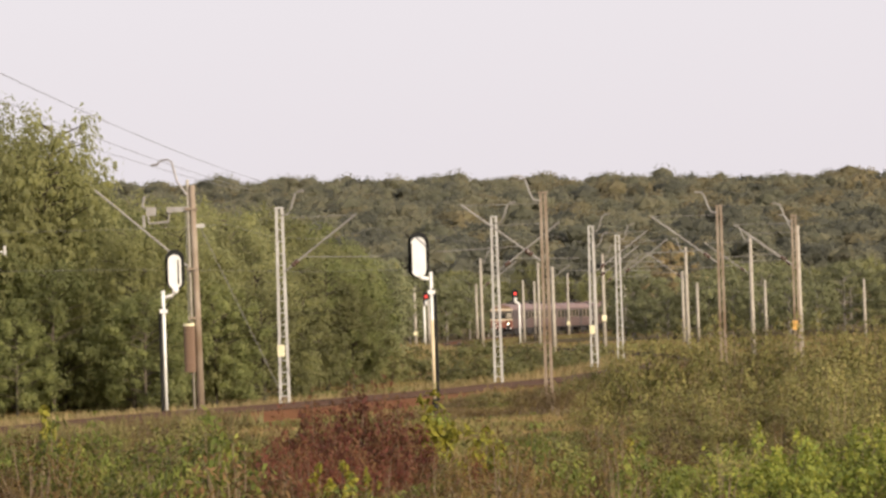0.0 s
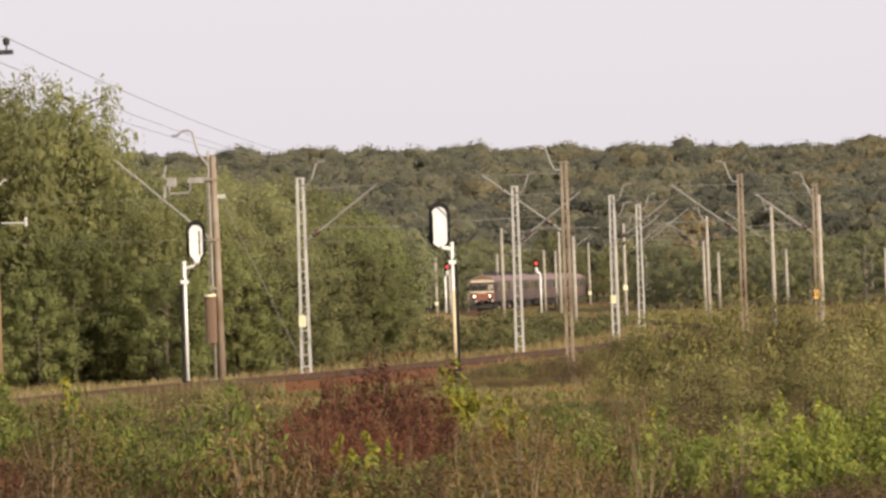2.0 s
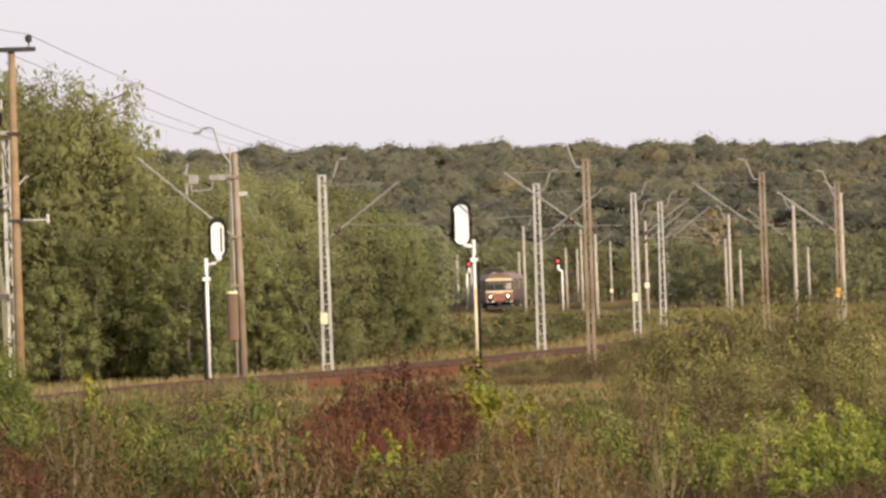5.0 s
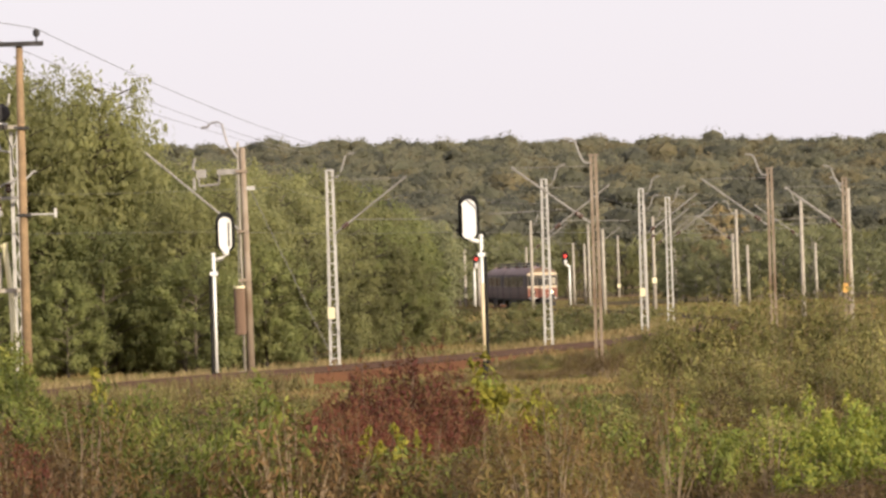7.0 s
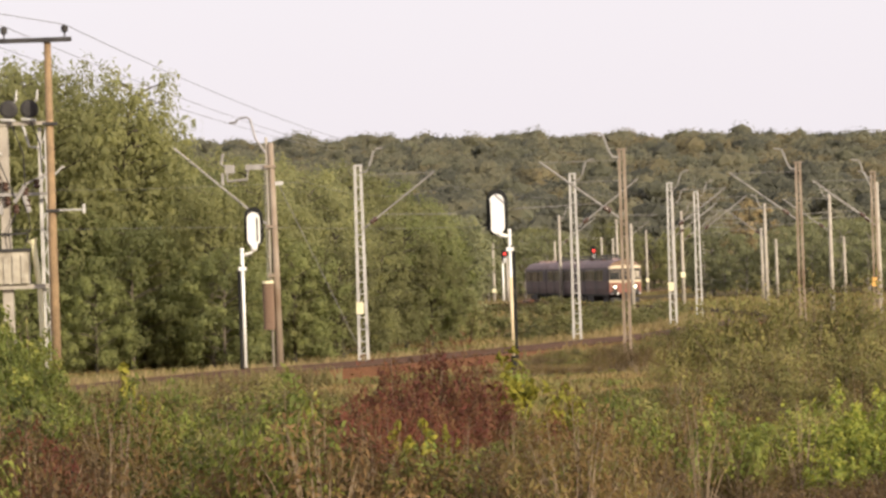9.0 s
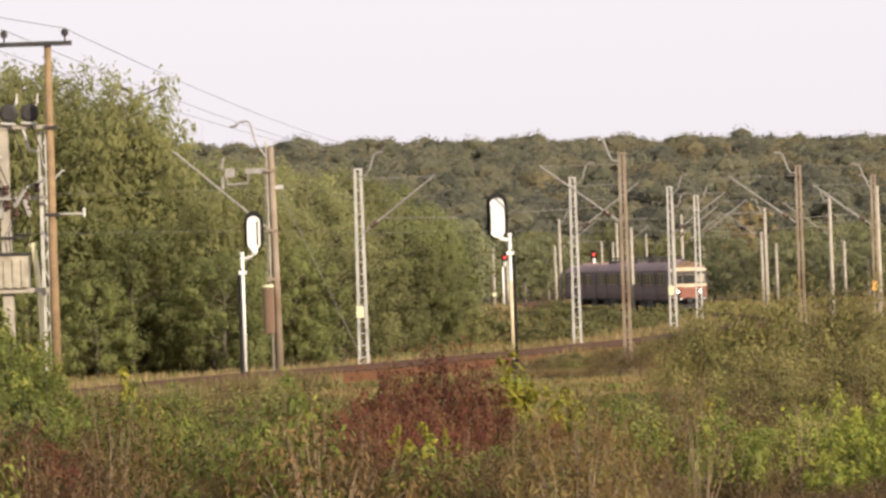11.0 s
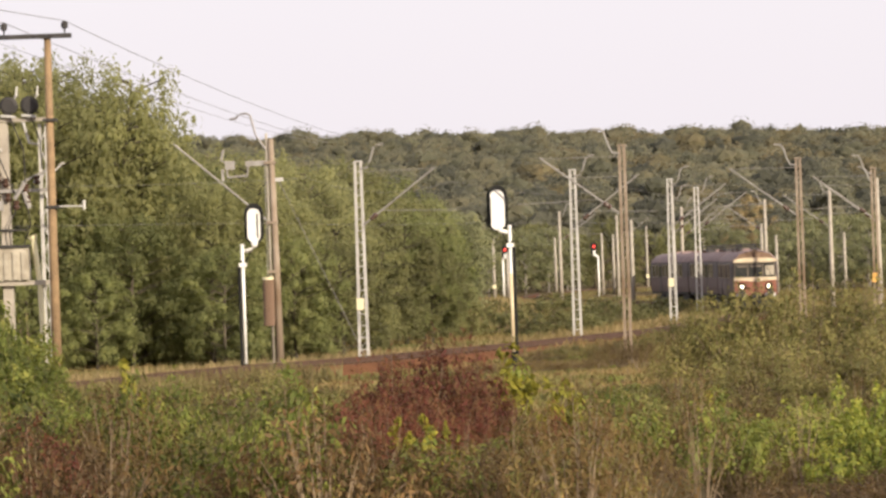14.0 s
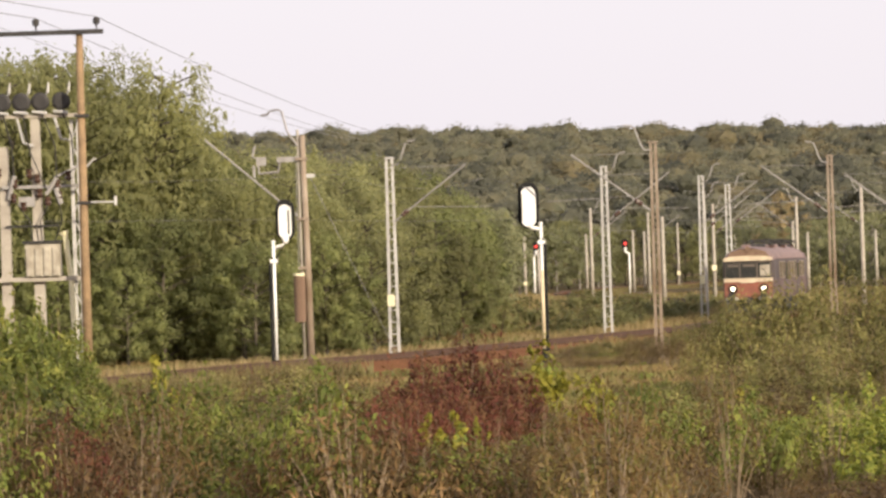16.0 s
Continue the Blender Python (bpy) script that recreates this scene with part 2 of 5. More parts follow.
def thing(name, label, category, m=None, group="", kind=""):
    ob = tagged(new(name), label, category, group, kind)
    ob.empty_display_size = 0.2
    if m:
        ob.matrix_basis = m
    return ob


def quads(name, verts, mat):
    """A mesh from an array of shape (n, corners, 3): one loose leaf a face."""
    n, k = verts.shape[:2]
    me = bpy.data.meshes.new(name)
    me.vertices.add(k * n)
    me.vertices.foreach_set("co", verts.astype(np.float32).ravel())
    me.loops.add(k * n)
    me.loops.foreach_set("vertex_index", np.arange(k * n, dtype=np.int32))
    me.polygons.add(n)
    me.polygons.foreach_set("loop_start", np.arange(0, k * n, k, dtype=np.int32))
    me.materials.append(mat)
    me.update(calc_edges=True)
    return me


def leaves(rng, at, size, out=None, up=0.5, width=0.55, plain=False, wild=0.8, along=None):
    """Pointed, slightly folded leaves at the points, facing outwards and up, of varied size; along gives the way they hang or rise."""
    n = len(at)
    nor = rng.normal(size=(n, 3)) * wild
    if out is not None:
        nor += out
    nor[:, 2] += up
    nor /= np.linalg.norm(nor, axis=1)[:, None] + 1e-9
    way = rng.normal(size=(n, 3))
    if along is not None:
        way = way * 0.55 + along
    b = np.cross(nor, way)
    b /= np.linalg.norm(b, axis=1)[:, None] + 1e-9
    a = np.cross(b, nor)
    s = size * rng.uniform(0.6, 1.35, (n, 1))
    if plain:
        return np.stack([at - a * s / 2 - b * s * width / 2, at - a * s / 2 + b * s * width / 2, at + a * s / 2], 1)
    fold = nor * s * rng.uniform(-0.12, 0.12, (n, 1))
    return np.stack([at - a * s / 2, at - b * s * width / 2 + fold, at + a * s / 2, at + b * s * width / 2 + fold], 1)


GOLDEN = (1 + math.sqrt(5)) / 2
ICO = np.array([(x, s * GOLDEN, 0) for x in (-1, 1) for s in (1, -1)] + [(0, x, s * GOLDEN) for x in (-1, 1) for s in (1, -1)] + [(s * GOLDEN, 0, x) for x in (-1, 1) for s in (1, -1)]) / math.sqrt(1 + GOLDEN ** 2)
ICO_FACES = np.array([f for f in itertools.combinations(range(12), 3) if max(np.linalg.norm(ICO[f[i]] - ICO[f[i - 1]]) for i in range(3)) < 1.1])


def heart(rng, centres, radii, squash=0.85):
    """The dense inner twigs and leaves of each clump, as rough facets."""
    k = len(centres)
    v = centres[:, None, :] + ICO[None] * radii[:, None, None] * rng.uniform(0.7, 1.15, (k, 12, 1)) * np.array([1, 1, squash])
    return v[:, ICO_FACES].reshape(-1, 3, 3)


def clumps(rng, centres, radii, n, leaf, away, droop=0.0, squash=0.85, wild=0.4, width=0.6, plain=True, up=0.35, along=None, core=0.5, fuzz=(0.2, 1.6), inner=0.7):
    """Leaves on the outer side of rounded clumps; droop hangs them down in strands."""
    q = rng.choice(len(centres), n, p=radii ** 2 / (radii ** 2).sum())
    d = rng.normal(size=(n, 3)) + away[q] * 0.7
    d /= np.linalg.norm(d, axis=1)[:, None] + 1e-9
    p = centres[q] + d * (radii[q][:, None] * rng.uniform(fuzz[0], fuzz[1], (n, 1))) * np.array([1, 1, squash])
    if droop:
        strand = rng.integers(0, 9, n)
        turn = (strand * 0.7 + q * 1.3) % math.tau
        hanging = rng.random(n) < (0.82 if droop > 1 else 0.4)
        side = np.stack([np.cos(turn), np.sin(turn), np.zeros(n)], 1) * radii[q][:, None] * (0.55 + 0.5 * ((strand * 7 + q) % 5) / 5)[:, None]
        fall = rng.uniform(0, 1, n) * droop * (0.5 + ((strand * 5 + q * 3) % 7) / 7)
        line = centres[q] + side + rng.normal(size=(n, 3)) * 0.07
        line[:, 2] -= fall
        p[hanging] = line[hanging]
        d[hanging] = d[hanging] * 0.5 + side[hanging] / radii[q][hanging][:, None]
    p[:, 2] = np.maximum(p[:, 2], 0.04)
    way = None if along is None else np.broadcast_to(np.array(along, float), (n, 3)) + d * 0.3
    v = leaves(rng, p, leaf, d * 1.3 + away[q] * 0.35, up, width, plain, wild, way)
    if not core:
        return v
    low = centres[:, 2] <= np.quantile(centres[:, 2], inner)
    return np.concatenate([v, heart(rng, centres[low], radii[low] * core, squash)])


def bush_meshes(seed, w, h, n, leaf, mat, stems=26, upright=0.0, bark=TWIG, width=0.55, way=(0, 0, 0.6)):
    """Stems that rise and arch outwards from one root, and leaf clumps along them: uneven, with gaps."""
    rng = np.random.default_rng(seed)
    g, mid_at, radii, tips = Geo(), [], [], []
    for i in range(stems):
        th, rho = i * 2.4 + rng.uniform(-0.6, 0.6), math.sqrt(rng.uniform(0.0, 1.0))
        tip = np.array([math.cos(th) * rho * w / 2, math.sin(th) * rho * w / 2, h * (1 - 0.5 * rho ** 2) * rng.uniform(0.62, 1.05)])
        base = np.array([tip[0] * (0.15 + 0.6 * upright), tip[1] * (0.15 + 0.6 * upright), 0.0])
        mid = (base + tip) / 2 + np.array([0, 0, 0.18 * h])
        t = np.linspace(0, 1, 4)[:, None]
        line = base * (1 - t) ** 2 + 2 * mid * t * (1 - t) + tip * t ** 2
        if i % 2 == 0:
            g.tube(line, list(np.linspace(0.016, 0.004, 4) * (0.6 + 0.25 * h)), 3, False)
        for u in (0.86, rng.uniform(0.35, 0.65)):
            r = w * rng.uniform(0.055, 0.12)
            mid_at.append(base * (1 - u) ** 2 + 2 * mid * u * (1 - u) + tip * u ** 2)
            radii.append(r)
        m = n // stems // 4
        u = rng.uniform(0.7, 1.08, (m, 1))
        tips.append(base * (1 - u) ** 2 + 2 * mid * u * (1 - u) + tip * u ** 2 + rng.normal(size=(m, 3)) * 0.018 * w)
    mid_at, radii, tips = np.array(mid_at), np.array(radii), np.concatenate(tips)
    mid_at[:, 2] = np.maximum(mid_at[:, 2], radii * 0.7)
    away = mid_at - np.array([0, 0, h * 0.25])
    away /= np.linalg.norm(away, axis=1)[:, None] + 1e-9
    v = clumps(rng, mid_at, radii, n * 3 // 4, leaf, away, 0, 1.0, 0.55, width, False, 0.35, way, 0, (0.45, 1.4))
    spray = leaves(rng, tips, leaf * 0.95, (tips - np.array([0, 0, h * 0.3])) / max(w, h) * 1.5, 0.4, width, False, 0.6, np.broadcast_to(np.array(way, float), tips.shape))
    return g.mesh("branchwork", bark), quads("foliage", np.concatenate([v, spray]), mat)


def tree_meshes(seed, h, w, n, leaf, mat, bark, low=0.12, droop=0.0, limbs=60, full=0.62, top=0.22):
    """A tapered trunk, limbs, and a crown of rounded or hanging leaf clumps at the limbs' ends."""
    rng = np.random.default_rng(seed)
    g, mid_at, radii, away = Geo(), [], [], []
    bend = rng.normal(size=2) * 0.025 * h
    axis = lambda s: np.array([bend[0] * s * s, bend[1] * s * s, h * s])
    g.tube([axis(s) for s in np.linspace(0, 0.84, 8)], list(np.linspace(0.016 * h, 0.002 * h, 8)), 7)
    for i in range(limbs):
        s = low + (0.97 - low) * ((i + rng.uniform(0, 1)) / limbs) ** 0.85
        k = (s - low) / (1 - low)
        reach = w / 2 * (math.sin(math.pi * min(0.95, top + (1 - top) * k)) ** full) * math.sqrt(rng.uniform(0.25, 1.2))
        th = i * 2.4 + rng.uniform(-0.5, 0.5)
        a = axis(s * 0.9)
        d = np.array([math.cos(th), math.sin(th), 0])
        b = a + d * reach + np.array([0, 0, min(reach * rng.uniform(0.1, 0.5), 0.97 * h - a[2])])
        m = (a + b) / 2 + np.array([0, 0, reach * 0.12])
        t = np.linspace(0, 1, 4)[:, None]
        if i % 2 == 0:
            g.tube(a * (1 - t) ** 2 + 2 * m * t * (1 - t) + b * t ** 2, list(np.linspace(0.005 * h, 0.001 * h, 4)), 3, False)
        mid_at.append(b)
        radii.append(w * rng.uniform(0.055, 0.11) * (1.1 - 0.35 * k))
        away.append(d * 0.9 + np.array([0, 0, 0.2 + 0.8 * k * k]))
    mid_at, radii, away = np.array(mid_at), np.array(radii), np.array(away)
    v = clumps(rng, mid_at, radii, n, leaf, away, droop, 0.9, 0.5, 0.42 if droop > 1 else 0.6, True, 0.3, (0, 0, -1.2) if droop > 0.5 else None)
    return g.mesh("trunk", bark, True), quads("crown", v, mat)


def plant(name, names, meshes, label, category, m, group=""):
    ob = thing(name, label, category, m, group)
    for nm, me in zip(names, meshes):
        part(nm, me, None, ob)
    return ob
# ---- the line: plan of the train's track, (y, x) along the way ----
LINE = [(640, 47.0), (610, 35.5), (580, 24.5), (550, 15.0), (520, 7.2), (494, 3.0), (476, 1.45), (459, 0.8), (441, 1.0), (420, 2.4), (398, 4.65), (381, 6.7), (337, 12.0),
        (320, 13.8), (302, 15.0), (285, 15.35), (268, 14.6), (250, 12.45), (241, 10.95), (225, 8.0), (213, 5.2), (195, 0.2), (175, -6.6), (160, -11.6), (146, -16.0), (120, -24.0), (85, -34.5), (40, -48.0)]
LINE_Y, LINE_X = np.array([p[0] for p in LINE[::-1]], float), np.array([p[1] for p in LINE[::-1]], float)


def spline_slopes(x, y):
    """Slopes of the natural cubic spline through the points."""
    n, h = len(x), np.diff(x)
    a, r = np.zeros((n, n)), np.zeros(n)
    a[0, 0] = a[-1, -1] = 2
    a[0, 1] = a[-1, -2] = 1
    r[0], r[-1] = 3 * (y[1] - y[0]) / h[0], 3 * (y[-1] - y[-2]) / h[-1]
    for i in range(1, n - 1):
        a[i, i - 1], a[i, i], a[i, i + 1] = 1 / h[i - 1], 2 * (1 / h[i - 1] + 1 / h[i]), 1 / h[i]
        r[i] = 3 * ((y[i] - y[i - 1]) / h[i - 1] ** 2 + (y[i + 1] - y[i]) / h[i] ** 2)
    return np.linalg.solve(a, r)


LINE_S = spline_slopes(LINE_Y, LINE_X)


def line_x(y):
    """The track's x and slope dx/dy at y."""
    i = int(np.clip(np.searchsorted(LINE_Y, y) - 1, 0, len(LINE_Y) - 2))
    h = LINE_Y[i + 1] - LINE_Y[i]
    t = (y - LINE_Y[i]) / h
    a, b, c, d = LINE_X[i], LINE_X[i + 1], LINE_S[i] * h, LINE_S[i + 1] * h
    x = a * (2 * t ** 3 - 3 * t ** 2 + 1) + c * (t ** 3 - 2 * t ** 2 + t) + b * (3 * t ** 2 - 2 * t ** 3) + d * (t ** 3 - t ** 2)
    s = (a * (6 * t ** 2 - 6 * t) + c * (3 * t ** 2 - 4 * t + 1) + b * (6 * t - 6 * t ** 2) + d * (3 * t ** 2 - 2 * t)) / h
    return x, s


def beside(y, off):
    """A point that lies off metres to the right of the track's centre line."""
    x, s = line_x(y)
    k = 1 / math.sqrt(1 + s * s)
    return Vector((x + off * k, y - off * s * k, 0))


RAIL_TOP = 0.55
DIP = 0.3


def hill(x, y):
    """Height of the wooded hillside behind the line."""
    k = min(1, max(0, (y - 960) / 760))
    return 46.4 * k ** 0.9 - 5.4 * k * min(1, max(0, (x + 60) / 140)) + 2.6 * k * noise.noise((x * 0.008, y * 0.004, 3))


def rise(x, y):
    """Height of the ground: nearly level, with a wooded hillside far behind."""
    k = min(1, max(0, (y - 560) / 180))
    d = min(1, max(0, (y - 102) / 34))
    return hill(x, y) + 2 * k * k * (3 - 2 * k) - DIP * d * d * (3 - 2 * d) + 0.10 * noise.noise((x * 0.05, y * 0.05, 0)) * min(1, max(0, y / 60))


def build_ground():
    xs = np.concatenate([[-2600, -1200, -500, -220], np.arange(-120, 121, 4.0), [220, 500, 1200, 2600]])
    ys = np.concatenate([[-1500, -500, -150, -50], np.arange(0, 300, 4.0), np.arange(300, 800, 12.0), np.arange(800, 1800, 40.0), [2000, 3400]])
    g = Geo()
    g.add([(x, y, rise(x, y)) for y in ys for x in xs], [(j * len(xs) + i, j * len(xs) + i + 1, (j + 1) * len(xs) + i + 1, (j + 1) * len(xs) + i) for j in range(len(ys) - 1) for i in range(len(xs) - 1)])
    tagged(part("ground", g, SOIL, smooth=True), "rough autumn meadow with dry grass and bare soil", "ground", kind="structure")


def build_track():
    ys = np.arange(60, 636, 3.0)
    profile = [(-3.0, -0.15), (-1.6, 0.36), (1.6, 0.36), (2.9, -0.2)]
    g, n = Geo(), len(profile)
    pts = []
    for y in ys:
        for o, z in profile:
            p = beside(y, o)
            pts.append((p.x, p.y, z + rise(p.x, p.y) + 0.03 * noise.noise((o * 3, y * 0.7, 3))))
    g.add(pts, [(j * n + i, j * n + i + 1, (j + 1) * n + i + 1, (j + 1) * n + i) for j in range(len(ys) - 1) for i in range(n - 1)])
    bed = tagged(part("track_bed", g, BALLAST), "raised bed of rust-brown ballast under the track", "track", kind="structure")
    section = [(-0.07, 0.39), (0.07, 0.39), (0.035, 0.43), (0.036, RAIL_TOP), (-0.036, RAIL_TOP), (-0.035, 0.43)]
    for off in (-0.72, 0.72):
        r, k = Geo(), len(section)
        pts = []
        for y in ys:
            for o, z in section:
                p = beside(y, off + o)
                pts.append((p.x, p.y, z + rise(p.x, p.y)))
        r.add(pts, [(j * k + i, j * k + (i + 1) % k, (j + 1) * k + (i + 1) % k, (j + 1) * k + i) for j in range(len(ys) - 1) for i in range(k)])
        part("rail", r, RAIL, bed)
    return bed


def build_sleepers(bed):
    me = Geo().box((0, 0, 0.34), (2.5, 0.24, 0.14), taper=0.94).mesh("sleeper", SLEEPER)
    for off in (0,):
        for i in range(240):
            y = 130 + i * 0.68
            p, s = beside(y, off), line_x(y)[1]
            ob = part("sleeper", me, None, bed)
            ob.matrix_basis = pose(p.x, p.y, rise(p.x, p.y), 0, 0, -math.degrees(math.atan(s)))


# ---- masts of the overhead line ----
def cantilever(ob, side, z=0.0, metal=ARM):
    """Horn on the mast's head, sloping bracket tube with insulator, its tie, and the steady arm."""
    s = side
    part("horn", Geo().tube([(s * 0.1, -0.05, 8.2), (s * 0.38, -0.05, 8.24), (s * 0.52, -0.05, 8.5), (s * 0.72, -0.05, 9.1), (s * 0.85, -0.05, 9.2), (s * 1.15, -0.05, 9.24)], 0.042, 6), metal, ob)
    arm = part("bracket_tube", Geo().tube([(s * 0.18, -0.05, 5.8), (s * 3.35, -0.05, 8.15)], 0.042, 6), metal, ob)
    part("insulator", Geo().tube([(s * 0.5, -0.05, 6.04), (s * 0.56, -0.05, 6.08), (s * 0.62, -0.05, 6.13), (s * 0.7, -0.05, 6.19), (s * 0.78, -0.05, 6.25)], [0.07, 0.12, 0.08, 0.12, 0.07], 8), PORCELAIN, arm)
    part("tie_tube", Geo().tube([(s * 0.1, -0.05, 8.08), (s * 3.3, -0.05, 8.12)], 0.012, 5), metal, ob)
    part("steady_arm", Geo().tube([(s * 0.9, -0.05, 6.4), (s * 4.3, -0.05, 6.3)], 0.015, 5), metal, ob)


def lattice_mast(side, metal, plate=None, foot=0.19, head=0.125):
    ob = thing("catenary_mast", "tall pale lattice mast of two steel channels with a sloping bracket" if metal is GALV else "tall rust-stained lattice mast with a sloping bracket", "mast", group="masts of the overhead line")
    for s in (-1, 1):
        g = Geo()
        for z0, z1 in ((-0.4, 8.5),):
            a, b = s * foot, s * head
            g.add([(a - 0.055, -0.07, z0), (a + 0.055, -0.07, z0), (a + 0.055, 0.07, z0), (a - 0.055, 0.07, z0), (b - 0.05, -0.06, z1), (b + 0.05, -0.06, z1), (b + 0.05, 0.06, z1), (b - 0.05, 0.06, z1)],
                  [(3, 2, 1, 0), (4, 5, 6, 7), (0, 1, 5, 4), (1, 2, 6, 5), (2, 3, 7, 6), (3, 0, 4, 7)])
        part("channel", g, metal, ob)
    lac = Geo()
    for i in range(16):
        z = 0.35 + i * 0.51
        w0, w1 = foot - (foot - head) * z / 8.5, foot - (foot - head) * (z + 0.5) / 8.5
        for y in (-0.068, 0.068):
            lac.box((0, y, z + 0.1), (2 * w0, 0.014, 0.045)).tube([(-w0, y, z + 0.1), (w1, y, z + 0.5)], 0.007, 3)
    part("lattice_web", lac, metal, ob)
    part("cap", Geo().box((0, 0, 8.53), (0.4, 0.2, 0.06), taper=0.8), metal, ob)
    part("footing", Geo().box((0, 0, -0.56), (0.6, 0.6, 0.5), taper=0.85), CONCRETE, ob)
    cantilever(ob, side)
    if plate:
        part("plate", Geo().box((-0.08, -0.1, 2.4), (0.32, 0.02, 0.5)), plate, ob, "pale painted plate")
    return ob


def concrete_mast(side, arms=True, plate=0):
    ob = thing("concrete_mast", "slim pale concrete mast of the overhead line", "mast", group="masts of the overhead line")
    part("shaft", Geo().tube([(0, 0, -0.45), (0, 0, 3), (0, 0, 8.5)], [0.18, 0.155, 0.115], 8), CONCRETE, ob, smooth=True)
    if arms:
        cantilever(ob, side)
    if plate:
        part("plate", Geo().box((0, -0.24, plate), (0.42, 0.02, 0.5)), PLATE, ob, "pale painted plate")
    return ob


def stand(ob, places):
    """First the thing itself, then copies of it, at the places (x, y, height factor, turn)."""
    for i, (x, y, k, turn) in enumerate(places):
        m = pose(x, y, rise(x, y) + DIP, 0, 0, turn) @ Matrix.Diagonal((1, 1, k, 1))
        if i == 0:
            ob.matrix_basis = m
        else:
            copy_thing(ob, m)


def build_masts():
    stand(lattice_mast(1, GALV, PLATE), [(-6.9, 181, 1, -10), (8.9, 250, 1, -8)])
    stand(lattice_mast(1, GALV), [(2.7, 213, 1, -10), (11.8, 282, 1, -2)])
    stand(lattice_mast(-1, RUSTY, None, 0.12, 0.095), [(4.15, 169, 1, -10), (13.5, 204, 1, -10)])
    stand(lattice_mast(-1, RUSTY, ORANGE, 0.13, 0.1), [(19.7, 235, 1, -6)])
    stand(concrete_mast(1), [(11.3, 313, 1, 0), (3.6, 391, 1, 6), (10.1, 443, 1, 0)])
    stand(concrete_mast(1, True, 2.65), [(14.7, 385, 1, 0)])
    stand(concrete_mast(1, False, 1.7), [(16.2, 545, 0.95, 0), (-3.1, 465, 0.82, 0)])
    stand(concrete_mast(-1), [(22.3, 304, 1, 0), (22.6, 267, 1, 0), (20.4, 352, 1, 4)])
    stand(concrete_mast(1, False), [(24.5, 430, 0.83, 0), (26.1, 432, 0.83, 0), (32.9, 430, 0.83, 0), (43, 430, 0.8, 0), (-1.6, 468, 0.72, 0), (8.8, 336, 1, 0), (4.0, 500, 0.95, 0), (9.4, 492, 0.98, 0), (11.0, 505, 0.97, 0), (13.0, 540, 0.93, 0), (24.2, 560, 0.9, 0), (-2.2, 500, 0.8, 0)])


def build_anchor_mast():
    ob = thing("tension_mast", "twin-post rust-stained anchor mast with a stack of tension weights", "mast", pose(-10.15, 172, 0, 0, 0, -4))
    part("post", Geo().tube([(-0.1, 0.05, -0.4), (-0.13, 0.05, 9.55)], [0.06, 0.055], 8), CONCRETE, ob, "slim pale second post", smooth=True)
    part("post", Geo().tube([(0.17, 0, -0.4), (0.13, 0, 4.5), (0.06, 0, 9.3)], [0.16, 0.14, 0.12], 10), RUSTY, ob, smooth=True)
    for z in (8.35, 5.9, 3.9):
        part("clamp", Geo().box((0, 0, z), (0.46, 0.32, 0.1)), RUSTY, ob)
    part("horn", Geo().tube([(-0.15, 0, 8.9), (-0.55, 0, 9.5), (-0.75, 0, 10.3), (-0.9, 0, 10.4), (-1.2, 0, 10.36)], 0.045, 6).tube([(-1.25, 0, 10.33), (-1.35, 0, 10.2), (-1.6, 0, 10.18)], 0.055, 6), WIRE, ob)
    part("bracket_tube", Geo().tube([(-0.2, 0.05, 6.0), (-3.95, 0.05, 9.25)], 0.046, 6), ARM, ob)
    wheel = Geo()
    wheel.tube([(-0.1, 0, 8.4), (-0.9, 0, 8.25), (-0.95, 0, 7.85), (-1.75, 0, 7.8), (-1.8, 0, 8.4), (-2.0, 0, 8.5), (-1.9, 0, 8.95)], 0.06, 6)
    wheel.box((-0.55, 0, 8.35), (0.9, 0.12, 0.22)).box((-1.65, 0, 8.3), (0.4, 0.14, 0.36)).box((-1.95, 0, 7.9), (0.1, 0.12, 0.5))
    part("pulley_bracket", wheel, ARM, ob)
    stack = part("weight_rod", Geo().tube([(-0.2, -0.25, 1.62), (-0.2, -0.25, 3.75)], 0.03, 6), IRON, ob)
    disc = Geo().tube([(-0.2, -0.25, 0), (-0.2, -0.25, 0.115)], 0.24, 14).mesh("weight", WEIGHT)
    for i in range(15):
        part("weight", disc, None, stack).location = (0.006 * (i % 3), 0, 1.7 + i * 0.125)
    part("top_weight", Geo().tube([(-0.2, -0.25, 3.58), (-0.2, -0.25, 3.68)], 0.24, 14), PLATE, stack, "pale top weight")
    part("weight_rope", Geo().tube([(-0.2, -0.25, 3.6), (-0.2, -0.2, 8.2)], 0.014, 5), WIRE, ob)
    part("stay", Geo().tube([(0.3, 0, 7.7), (3.7, 2.0, -0.3)], 0.013, 5), WIRE, ob)
    part("side_bracket", Geo().box((0.36, 0, 7.65), (0.34, 0.1, 0.16)), GALV, ob)
    part("footing", Geo().box((0, 0, -0.1), (0.9, 0.6, 0.56), taper=0.85), CONCRETE, ob)


# ---- signals ----
def stadium(w, h, n=10):
    r = w / 2
    return [(r * math.cos(a), h / 2 - r + r * math.sin(a)) for a in np.linspace(0, math.pi, n)] + [(r * math.cos(a), -h / 2 + r + r * math.sin(a)) for a in np.linspace(math.pi, math.tau, n)]


